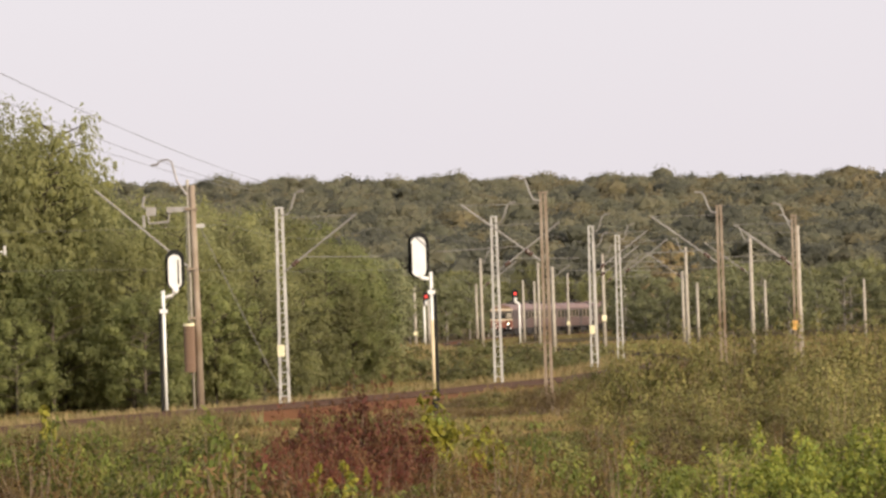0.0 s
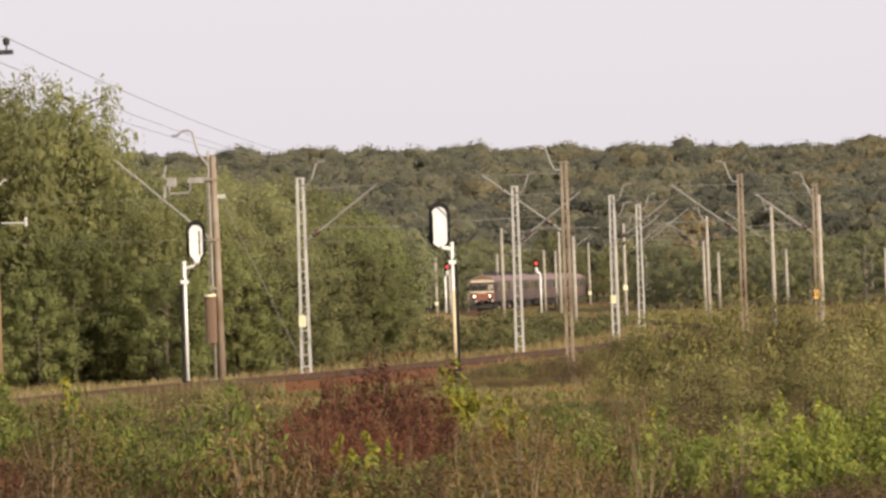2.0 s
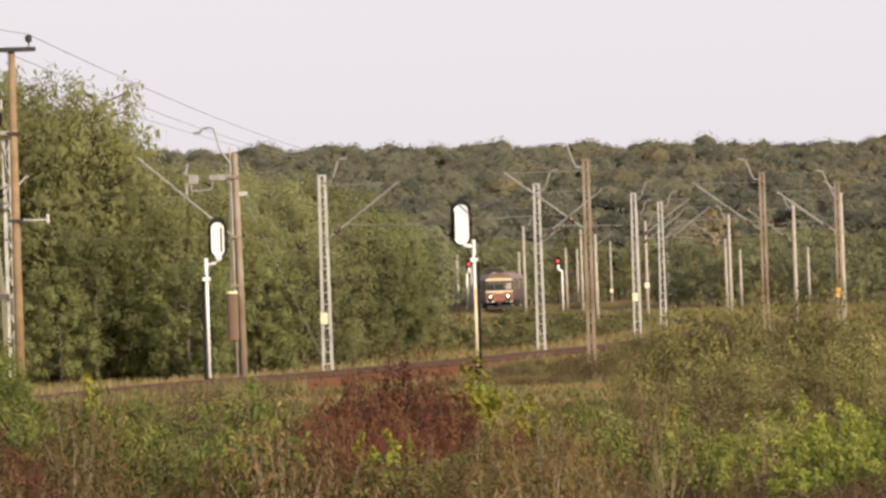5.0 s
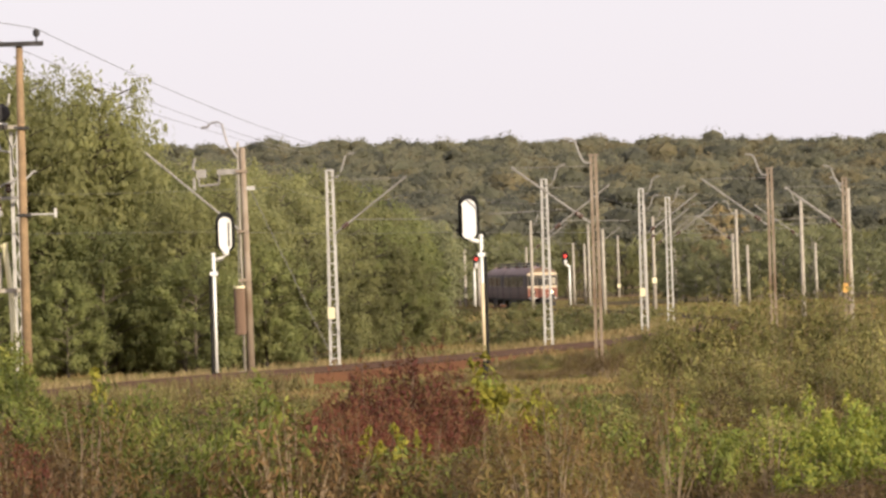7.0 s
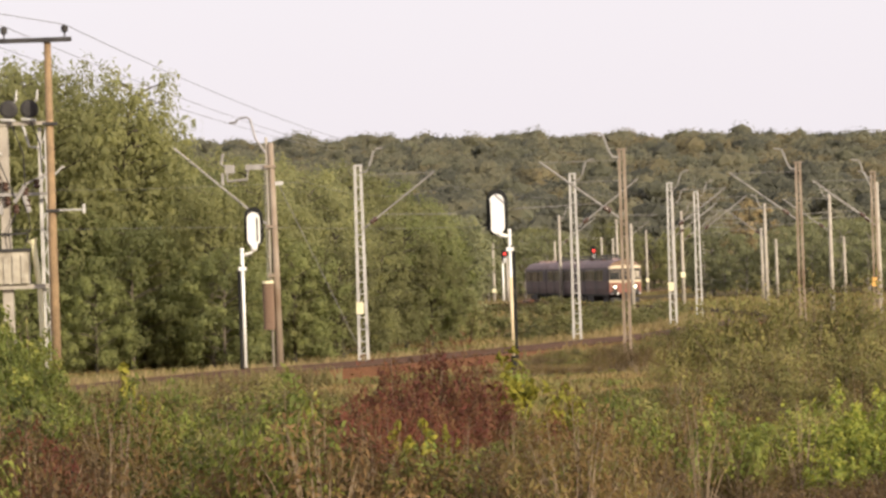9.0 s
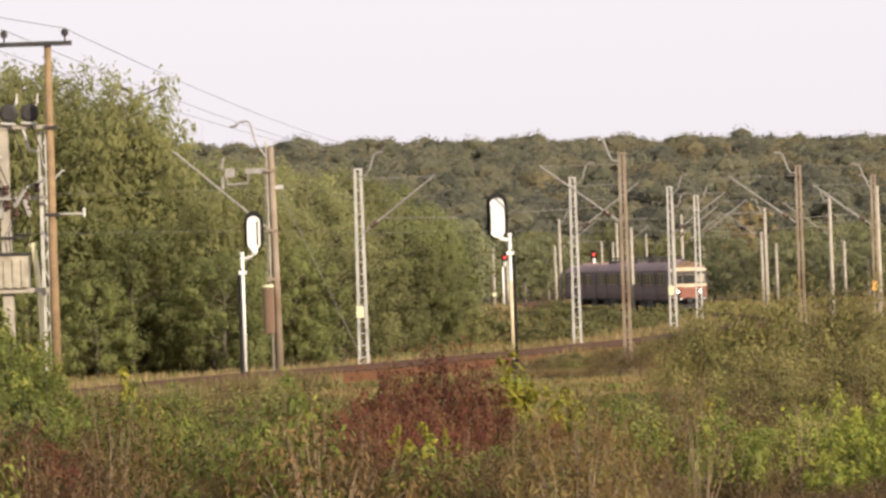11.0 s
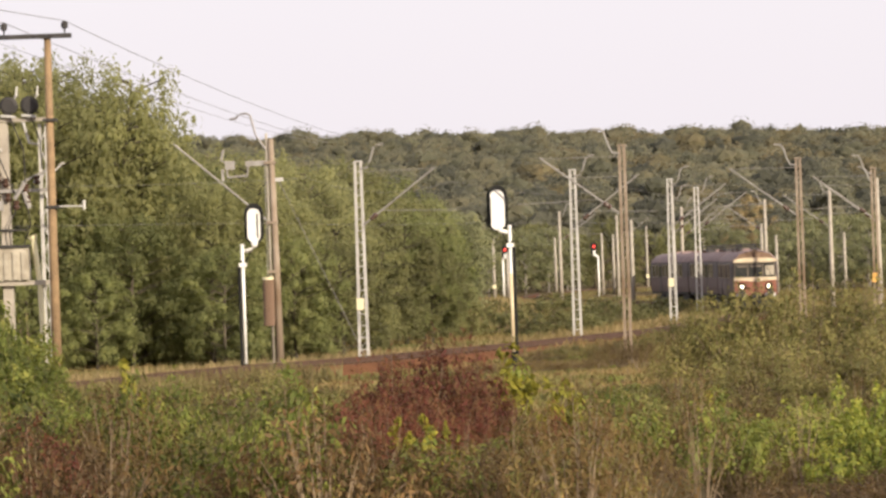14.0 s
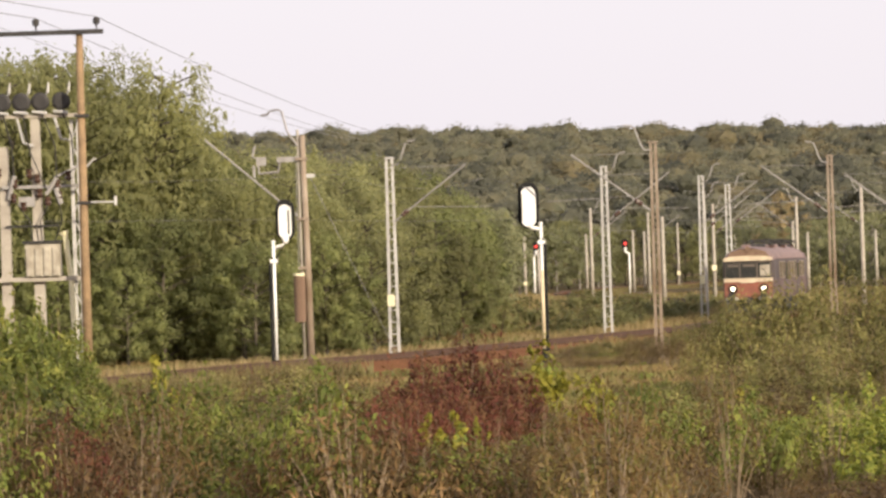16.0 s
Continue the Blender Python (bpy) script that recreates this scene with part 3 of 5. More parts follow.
def build_signal(x, y, head_off, head_z, post_top, w, h, slot):
    ob = thing("railway_signal", "white railway signal seen from behind, with a black-rimmed oval head", "signal", pose(x, y, 0), group="signals beside the track")
    part("post", Geo().tube([(0, 0, 0.25), (0, 0, post_top)], 0.068, 12), WHITE, ob, smooth=True)
    # Sleeve added so the lower post's sunlit tone is in its colour.
    if head_off < 0:
        part("sunlit_sleeve", Geo().tube([(0, 0, 0.28), (0, 0, post_top - 1.9)], 0.074, 12), SUNLIT_TAN, ob, "lower post with its warm sunlit tone put into the colour", smooth=True)
    part("base", Geo().tube([(0, 0, -0.4), (0, 0, 0.3)], [0.13, 0.1], 12), BLACK, ob)
    head = part("head", Geo().sheet([(px + head_off, pz + head_z) for px, pz in stadium(w - 0.06, h - 0.08)], -0.02, 0.24), WHITE, ob)
    part("backboard", Geo().sheet([(px + head_off, pz + head_z + 0.07) for px, pz in stadium(w + 0.2, h + 0.2)], 0.25, 0.29), BLACK, head, "black rim")
    part("slot", Geo().box((head_off + slot * w * 0.27, -0.035, head_z - 0.02), (0.05, 0.02, h * 0.66)), BLACK, head, "dark slot")
    s = 1 if head_off > 0 else -1
    part("neck", Geo().tube([(head_off, 0.1, head_z - h / 2 + 0.1), (head_off, 0.1, post_top - 0.02), (head_off - s * 0.12, 0.1, post_top - 0.16), (s * 0.05, 0.06, post_top - 0.22)], [0.15, 0.12, 0.09, 0.08], 10), WHITE, ob, smooth=True)
    # Dark tube added along the post to stand in for its shaded edge.
    part("upright_tube", Geo().tube([(-s * 0.14, -0.03, 0.2), (-s * 0.14, -0.03, post_top - 0.9), (-s * 0.02, 0.0, post_top - 0.6)], 0.065, 8), BLACK, ob, "dark tube added for the shaded edge of the post")
    part("cable_bend", Geo().tube([(s * 0.02, 0.1, post_top - 0.9), (s * 0.2, 0.1, post_top - 0.45), (s * 0.3, 0.1, post_top - 0.25)], 0.03, 6), BLACK, ob, "dark bent cable below the head")
    part("collar", Geo().box((0, 0, post_top - 0.75), (0.3, 0.2, 0.16)), WHITE, ob)
    part("cap", Geo().tube([(0, 0, post_top), (0, 0, post_top + 0.07)], [0.11, 0.06], 10), WHITE, ob)


def build_far_signal(x, y, off, lit):
    ob = thing("red_signal", "distant white-posted signal showing a red light" if lit else "distant white-posted signal with an unlit dark head", "signal", pose(x, y, rise(x, y) + DIP), group="signals beside the track")
    part("post", Geo().tube([(0, 0, -0.4), (0, 0, 4.3)], 0.11, 10), WHITE, ob, smooth=True)
    head = part("head", Geo().sheet([(px + off, pz + 5.2) for px, pz in stadium(0.7, 1.5)], -0.1, 0.15), BLACK, ob)
    part("lens", Geo().tube([(off, -0.12, 5.4), (off, -0.2, 5.4)], 0.19, 14), REDLIGHT if lit else IRON, head, "glowing red lens" if lit else "unlit lens")
    part("neck", Geo().tube([(off, -0.12, 4.95), (off, -0.1, 4.5), (0, -0.05, 4.2)], [0.2, 0.16, 0.12], 8), WHITE, ob)


# ---- pole-mounted transformer beside the line ----
def build_pole_station():
    pole = thing("wooden_pole", "tall weathered wooden power pole with a crossarm", "pole", pose(-14.2, 128, 0))
    part("shaft", Geo().tube([(-0.03, 0, -0.5), (-0.03, 0, 5), (0, 0, 11.3)], [0.16, 0.135, 0.105], 12), WOOD, pole, smooth=True)
    part("crossarm", Geo().box((-1.2, -0.14, 11.3), (3.9, 0.12, 0.14)), IRON, pole)
    for dx in (0.55, -1.3, -3.0):
        ins = Geo().tube([(dx, -0.14, 11.36), (dx, -0.14, 11.5), (dx, -0.14, 11.54), (dx, -0.14, 11.68), (dx, -0.14, 11.74)], [0.02, 0.03, 0.1, 0.11, 0.05], 10)
        part("insulator", ins, IRON, pole)
    for z in (6.1, 8.75):
        part("clamp", Geo().box((0, 0, z), (0.42, 0.36, 0.09)), IRON, pole)
    part("side_arm", Geo().tube([(0.1, 0, 6.12), (1.0, 0, 6.1)], 0.03, 6).tube([(0.95, 0, 6.0), (0.95, 0, 6.28)], 0.05, 6), GALV, pole)
    part("side_hook", Geo().tube([(0.1, 0, 7.2), (0.35, 0, 7.45), (0.4, 0, 7.4)], 0.03, 6), GALV, pole)

    st = thing("transformer_platform", "grey pole-mounted transformer on posts with dark drum insulators", "transformer", pose(-15.7, 129, 0))
    for x, top in ((-0.05, 8.75), (-1.05, 7.9)):
        part("post", Geo().box((x, 0, top / 2 - 0.2), (0.34, 0.3, top + 0.4), taper=0.8), CONCRETE, st)
    for s in (-1, 1):
        part("rail_post", Geo().box((1.12 + s * 0.1, 0.3, 4.15), (0.1, 0.14, 9.1)), GALV, st)
    lac = Geo()
    for i in range(14):
        d = 1 if i % 2 else -1
        lac.tube([(1.12 - d * 0.1, 0.22, 0.6 + i * 0.57), (1.12 + d * 0.1, 0.22, 1.15 + i * 0.57)], 0.02, 4)
    part("lattice_web", lac, GALV, st)
    part("top_beam", Geo().box((0.05, -0.1, 8.82), (2.9, 0.14, 0.12)), CONCRETE, st)
    for x in (-1.03, -0.42, 0.16, 0.8):
        dr = part("drum_insulator", Geo().tube([(x, -0.35, 9.25), (x, -0.3, 9.25), (x, -0.25, 9.25), (x, 0.2, 9.25)], [0.2, 0.29, 0.24, 0.24], 14), IRON, st, "dark round drum insulator")
        part("pin", Geo().tube([(x + 0.1, -0.1, 9.4), (x + 0.22, -0.1, 9.55), (x + 0.25, -0.1, 9.85)], [0.07, 0.05, 0.03], 6), GALV, dr)
        part("bracket", Geo().tube([(x - 0.25, -0.25, 8.95), (x + 0.2, -0.35, 8.9)], 0.05, 6), GALV, dr)
    part("strut", Geo().tube([(-0.6, -0.1, 8.8), (-0.4, -0.15, 8.0), (-0.1, -0.15, 7.9)], 0.05, 6), GALV, st)
    part("strut", Geo().tube([(0.55, -0.1, 8.8), (0.75, -0.15, 8.1), (1.1, -0.1, 8.05)], 0.05, 6), GALV, st)
    sw = Geo().box((0.15, -0.2, 6.65), (2.5, 0.1, 0.1)).tube([(0.25, -0.25, 6.4), (0.6, -0.3, 6.9)], 0.07, 7).tube([(0.7, -0.25, 6.1), (0.55, -0.3, 6.6)], 0.09, 7).tube([(-0.9, -0.2, 6.3), (-0.7, -0.3, 7.0)], 0.08, 7).box((-0.35, -0.2, 6.2), (0.5, 0.12, 0.3)).tube([(0.5, -0.25, 6.9), (1.3, 0, 7.3)], 0.04, 6)
    part("switch_gear", sw, ARM, st)
    for x, z in ((-0.25, 7.05), (0.3, 6.2), (0.95, 6.95), (-0.45, 6.05), (-1.2, 7.1), (-0.7, 6.75), (-0.75, 6.3), (0.0, 6.9), (0.05, 6.45), (0.6, 6.7), (0.65, 6.35)):
        part("switch_insulator", Geo().tube([(x, -0.25, z - 0.14), (x, -0.25, z - 0.05), (x, -0.25, z), (x, -0.25, z + 0.14)], [0.06, 0.12, 0.07, 0.11], 8), PORCELAIN, st)
    for a, b, drop in (((-1.03, -0.3, 9.0), (-0.7, -0.3, 6.9), 0.1), ((-0.42, -0.3, 9.0), (0.3, -0.3, 6.5), -0.15), ((0.16, -0.3, 9.0), (0.6, -0.3, 6.8), 0.2), ((0.8, -0.3, 9.0), (1.1, -0.1, 7.3), 0.15), ((-0.7, -0.3, 6.2), (-0.2, -0.3, 5.0), 0.2), ((0.3, -0.3, 6.1), (0.1, -0.3, 5.0), -0.15), ((0.65, -0.3, 6.2), (0.5, -0.3, 5.0), 0.15)):
        mid = ((a[0] + b[0]) / 2 + drop, -0.32, (a[2] + b[2]) / 2)
        part("jumper_cable", Geo().tube([a, mid, b], 0.02, 5), IRON, st)
    part("switch_rod", Geo().box((-0.2, -0.2, 5.45), (1.6, 0.06, 0.06)), IRON, st)
    tank = part("tank", Geo().box((0.1, -0.1, 4.4), (1.05, 0.7, 1.0)), TANK, st)
    for i in range(4):
        part("fin", Geo().box((-0.3 + i * 0.27, -0.47, 4.35), (0.17, 0.06, 0.85)), TANK, tank)
    part("tank_lid", Geo().box((0.1, -0.1, 4.95), (1.2, 0.85, 0.08)), IRON, st)
    part("lower_beam", Geo().box((-0.3, -0.1, 3.82), (3.0, 0.5, 0.14)), CONCRETE, st)
    part("upright_tube", Geo().tube([(0.75, -0.3, 5.25), (0.8, -0.3, 5.1), (0.95, -0.25, 3.75), (1.0, -0.2, 1.5)], [0.17, 0.09, 0.09, 0.085], 8), PLATE, st, "pale cable pipe")


def hang(a, b, sag, r=0.016, n=14):
    pts = [Vector(a).lerp(Vector(b), i / n) - Vector((0, 0, 4 * sag * (i / n) * (1 - i / n))) for i in range(n + 1)]
    return Geo().tube(pts, r, 5)


def build_wires():
    far = thing("wooden_pole", "distant power pole hidden among trees", "pole", pose(-10.8, 240, 0))
    part("shaft", Geo().tube([(0, 0, -0.5), (0, 0, 9.2)], [0.16, 0.1], 8), WOOD, far)
    for x0, x1 in ((-13.65, -10.0), (-15.5, -10.8), (-17.2, -11.4)):
        for a, b, sag in (((x0, 127.86, 11.75), (x1, 240, 11.5 if x1 > -10.5 else 11.1), 0.25), ((x0, 127.86, 11.75), (x0 - 14, 40, 12.2), 0.3)):
            tagged(part("power_wire", hang(a, b, sag, 0.012), WIRE), "thin grey overhead power wire", "wire", group="power wires")
    # contact and carrying wire over the track
    marks = [120, 169, 185, 213, 248, 282, 313, 352, 391, 443, 500, 560]
    for z, sag in ((6.05, 0.02), (7.9, 0.5)):
        pts = []
        for y0, y1 in zip(marks[:-1], marks[1:]):
            for i in range(8):
                p = beside(y0 + (y1 - y0) * i / 8, 0.25 if z < 7 else 0.15)
                pts.append((p.x, p.y, z + rise(p.x, p.y) - 4 * sag * (i / 8) * (1 - i / 8)))
        tagged(part("catenary_wire", Geo().tube(pts, 0.0045, 5), WIRE), "thin overhead contact wire above the track", "wire", group="wires of the overhead line")


# ---- the train: three coupled cars ----
CAR, HALF = 20.6, 1.44
SIDE = [(1.38, 0.95), (1.44, 1.35), (1.44, 2.75), (1.40, 3.05)]
TOP = [(1.40, 3.05), (1.28, 3.3), (1.0, 3.52), (0.55, 3.68), (0.0, 3.74), (-0.55, 3.68), (-1.0, 3.52), (-1.28, 3.3), (-1.40, 3.05)]


def loft(sections, section, close=False):
    """Sections along y: (y, width factor, height drop)."""
    g, n, pts = Geo(), len(section), []
    for y, kx, dz in sections:
        pts += [(x * kx, y, z - dz) for x, z in section]
    return g.add(pts, [(j * n + i, j * n + i + 1, (j + 1) * n + i + 1, (j + 1) * n + i) for j in range(len(sections) - 1) for i in range(n - 1)])


def bogie_parts(ob, y):
    bg = part("bogie", Geo().box((0, y, 0.55), (2.2, 3.4, 0.3)).box((-1.05, y, 0.5), (0.14, 3.3, 0.36)).box((1.05, y, 0.5), (0.14, 3.3, 0.36)).box((0, y, 0.8), (1.8, 0.9, 0.25)), IRON, ob)
    for dy in (-1.25, 1.25):
        part("wheelset", Geo().tube([(-0.78, y + dy, 0.46), (-0.68, y + dy, 0.46)], 0.46, 18).tube([(0.68, y + dy, 0.46), (0.78, y + dy, 0.46)], 0.46, 18).tube([(-0.7, y + dy, 0.46), (0.7, y + dy, 0.46)], 0.08, 8), IRON, bg)


def railcar(cab, label):
    """A car of 20.6 m, its front towards +y; a cab end has the driver's face on it."""
    ob = thing("railcar", label, "train", group="cars of the train")
    f, r = CAR / 2, -CAR / 2
    ends = [(r, 0.97, 0.02), (r + 0.2, 1, 0), (f - 0.9, 1, 0), (f - 0.35, 0.965, 0.015), (f, 0.88, 0.06)] if cab else [(r, 0.97, 0.02), (r + 0.2, 1, 0), (f - 0.2, 1, 0), (f, 0.97, 0.02)]
    part("roof", loft(ends, TOP), T_ROOF, ob, smooth=True)
    lower = SIDE[:2] + [(1.44, 2.0)]
    upper = [(1.44, 2.0)] + SIDE[2:]
    for s in (1, -1):
        part("lower_side", loft(ends, [(x * s, z) for x, z in lower]), T_BAND, ob)
        part("upper_side", loft(ends, [(x * s, z) for x, z in upper]), T_SIDE, ob)
        x = s * 1.445
        for i in range(9):
            wy = r + 2.4 + i * 1.85
            if i in (2, 6):
                door = part("door", Geo().box((x, wy, 1.95), (0.04, 1.25, 1.95)), T_SIDE, ob)
                for d in (-0.3, 0.3):
                    part("door_window", Geo().box((x + s * 0.02, wy + d, 2.4), (0.03, 0.42, 0.75)), GLASS, door)
            else:
                win = part("window", Geo().box((x, wy, 2.45), (0.03, 1.2, 0.82)), GLASS, ob)
                part("window_frame", Geo().box((x + s * 0.015, wy, 2.88), (0.05, 1.3, 0.05)).box((x + s * 0.015, wy, 2.03), (0.05, 1.3, 0.05)).box((x + s * 0.015, wy - 0.62, 2.45), (0.05, 0.1, 0.9)).box((x + s * 0.015, wy + 0.62, 2.45), (0.05, 0.1, 0.9)), T_TRIM, win)
        part("gutter", Geo().box((s * 1.42, 0, 3.06), (0.06, CAR - 2.4, 0.05)), T_ROOF, ob)
    part("floor_frame", Geo().box((0, -0.2, 0.88), (2.7, CAR - 0.6, 0.16)), IRON, ob)
    part("under_box", Geo().box((-0.9, 0.8, 0.58), (0.8, 3.0, 0.5)).box((0.9, -1.2, 0.58), (0.8, 3.6, 0.5)).box((0, 3.0, 0.6), (1.0, 1.6, 0.4)), IRON, ob)
    for y in (-6.9, 6.9):
        bogie_parts(ob, y)
    end = [(x * 0.97, z) for x, z in SIDE] + [(x * 0.97, z - 0.02) for x, z in TOP[1:]] + [(-x * 0.97, z) for x, z in SIDE[::-1][1:]]
    part("end_wall", Geo().sheet(end, r - 0.03, r + 0.02), T_SIDE, ob)
    part("gangway", Geo().box((0, r - 0.16, 2.0), (1.3, 0.3, 2.1)), IRON, ob)
    for i in range(6):
        part("roof_vent", Geo().box((0.35 if i % 2 else -0.35, r + 3 + i * 2.9, 3.76), (0.5, 0.7, 0.16), taper=0.8), T_ROOF, ob)
    if not cab:
        part("front_wall", Geo().sheet(end, f - 0.02, f + 0.03), T_SIDE, ob)
        return ob
    face = part("face_lower", Geo().box((0, f + 0.02, 1.43), (2.56, 0.1, 0.9)), T_RED, ob, "faded red lower front panel")
    part("cream_stripe", Geo().sheet([(-1.3, 1.86), (-0.5, 1.86), (-0.3, 1.8), (0.3, 1.8), (0.5, 1.86), (1.3, 1.86), (1.3, 2.06), (-1.3, 2.06)], f + 0.13, f - 0.1), T_CREAM, face, "cream stripe below the windscreens")
    part("centre_panel", Geo().box((0, f + 0.075, 1.38), (0.7, 0.03, 0.62)), T_RED, face)
    part("window_band", Geo().box((0, f + 0.0, 2.48), (2.5, 0.06, 0.92)), T_FRONT, ob)
    for cx, w in ((-0.86, 0.66), (-0.02, 0.84), (0.84, 0.72)):
        screen = part("windscreen", Geo().box((cx, f + 0.035, 2.48), (w, 0.03, 0.8)), GLASS, ob)
        # Paler panel laid on each screen as a painted reflection, largest on one side.
        part("glass_reflection", Geo().box((cx - 0.04, f + 0.055, 2.74 if cx > -0.5 else 2.46), (w * 0.8, 0.012, 0.14 if cx > -0.5 else 0.6)), T_FRONT if cx > -0.5 else TANK, screen, "paler panel put on the glass for its reflection")
        part("wiper", Geo().tube([(cx - 0.2, f + 0.06, 2.12), (cx + 0.1, f + 0.06, 2.6)], 0.018, 4), IRON, screen)
    visor = [(-1.3, 2.98), (1.3, 2.98), (1.31, 3.1), (1.22, 3.17), (0.9, 3.23), (0, 3.26), (-0.9, 3.23), (-1.22, 3.17), (-1.31, 3.1)]
    part("visor", Geo().sheet(visor, f + 0.16, f - 0.25), T_CREAM, ob, "cream lip above the windscreens")
    part("roof_front", Geo().sheet([(-1.24, 3.1), (1.24, 3.1), (0.95, 3.44), (0.5, 3.6), (0, 3.64), (-0.5, 3.6), (-0.95, 3.46)], f + 0.02, f - 0.2), WEIGHT, ob, "rusty front edge of the roof")
    for s in (-1, 1):
        lamp = part("headlight_ring", Geo().tube([(s * 0.83, f + 0.05, 1.5), (s * 0.83, f + 0.14, 1.5)], 0.23, 18), BLACK, ob)
        part("headlight", Geo().tube([(s * 0.83, f + 0.1, 1.5), (s * 0.83, f + 0.17, 1.5)], [0.13, 0.1], 16), HEADLIGHT, lamp, "lit headlight")
        part("step_bar", Geo().box((s * 0.88, f + 0.16, 0.98), (0.62, 0.12, 0.16)), WHITE, ob, "white-painted step bar")
        buf = part("buffer", Geo().tube([(s * 0.88, f, 1.1), (s * 0.88, f + 0.45, 1.1)], 0.09, 10), IRON, ob)
        part("buffer_plate", Geo().tube([(s * 0.88, f + 0.45, 1.1), (s * 0.88, f + 0.49, 1.1)], 0.22, 14), IRON, buf)
    part("top_lamp", Geo().tube([(0, f - 0.15, 3.62), (0, f + 0.1, 3.62)], 0.14, 12), WEIGHT, ob)
    part("coupler", Geo().box((0, f + 0.25, 0.9), (0.4, 0.6, 0.35)), IRON, ob)
    part("snow_plough", Geo().box((0, f - 0.1, 0.45), (2.3, 0.12, 0.4)), IRON, ob)
    return ob


def pantograph(ob, y):
    """Folded pantograph on its insulators, with the low boxes and cables beside it."""
    part("pantograph_base", Geo().box((-0.6, y, 3.84), (0.09, 2.2, 0.08)).box((0.6, y, 3.84), (0.09, 2.2, 0.08)).box((0, y - 1, 3.84), (1.3, 0.09, 0.08)).box((0, y + 1, 3.84), (1.3, 0.09, 0.08)), IRON, ob)
    pg = Geo()
    for s in (-1, 1):
        pg.tube([(s * 0.45, y - 0.9, 3.88), (s * 0.5, y + 0.8, 3.98), (s * 0.42, y - 0.3, 4.06)], 0.035, 6)
    pg.tube([(-0.8, y - 0.3, 3.98), (-0.55, y - 0.3, 4.1), (0.55, y - 0.3, 4.1), (0.8, y - 0.3, 3.98)], 0.05, 6).tube([(-0.5, y + 0.8, 3.98), (0.5, y + 0.8, 3.98)], 0.04, 6)
    part("pantograph", pg, IRON, ob, "folded dark pantograph")
    for sx in (-1, 1):
        for dy in (-0.9, 0.9):
            part("roof_insulator", Geo().tube([(sx * 0.6, y + dy, 3.6), (sx * 0.6, y + dy, 3.68), (sx * 0.6, y + dy, 3.74), (sx * 0.6, y + dy, 3.82)], [0.06, 0.11, 0.07, 0.1], 8), PORCELAIN, ob)
    for dy, w, h in ((2.2, 1.2, 0.2), (-2.2, 1.0, 0.18)):
        part("roof_box", Geo().box((0.1, y + dy, 3.7 + h / 2), (w, 1.1, h), taper=0.88), IRON, ob)


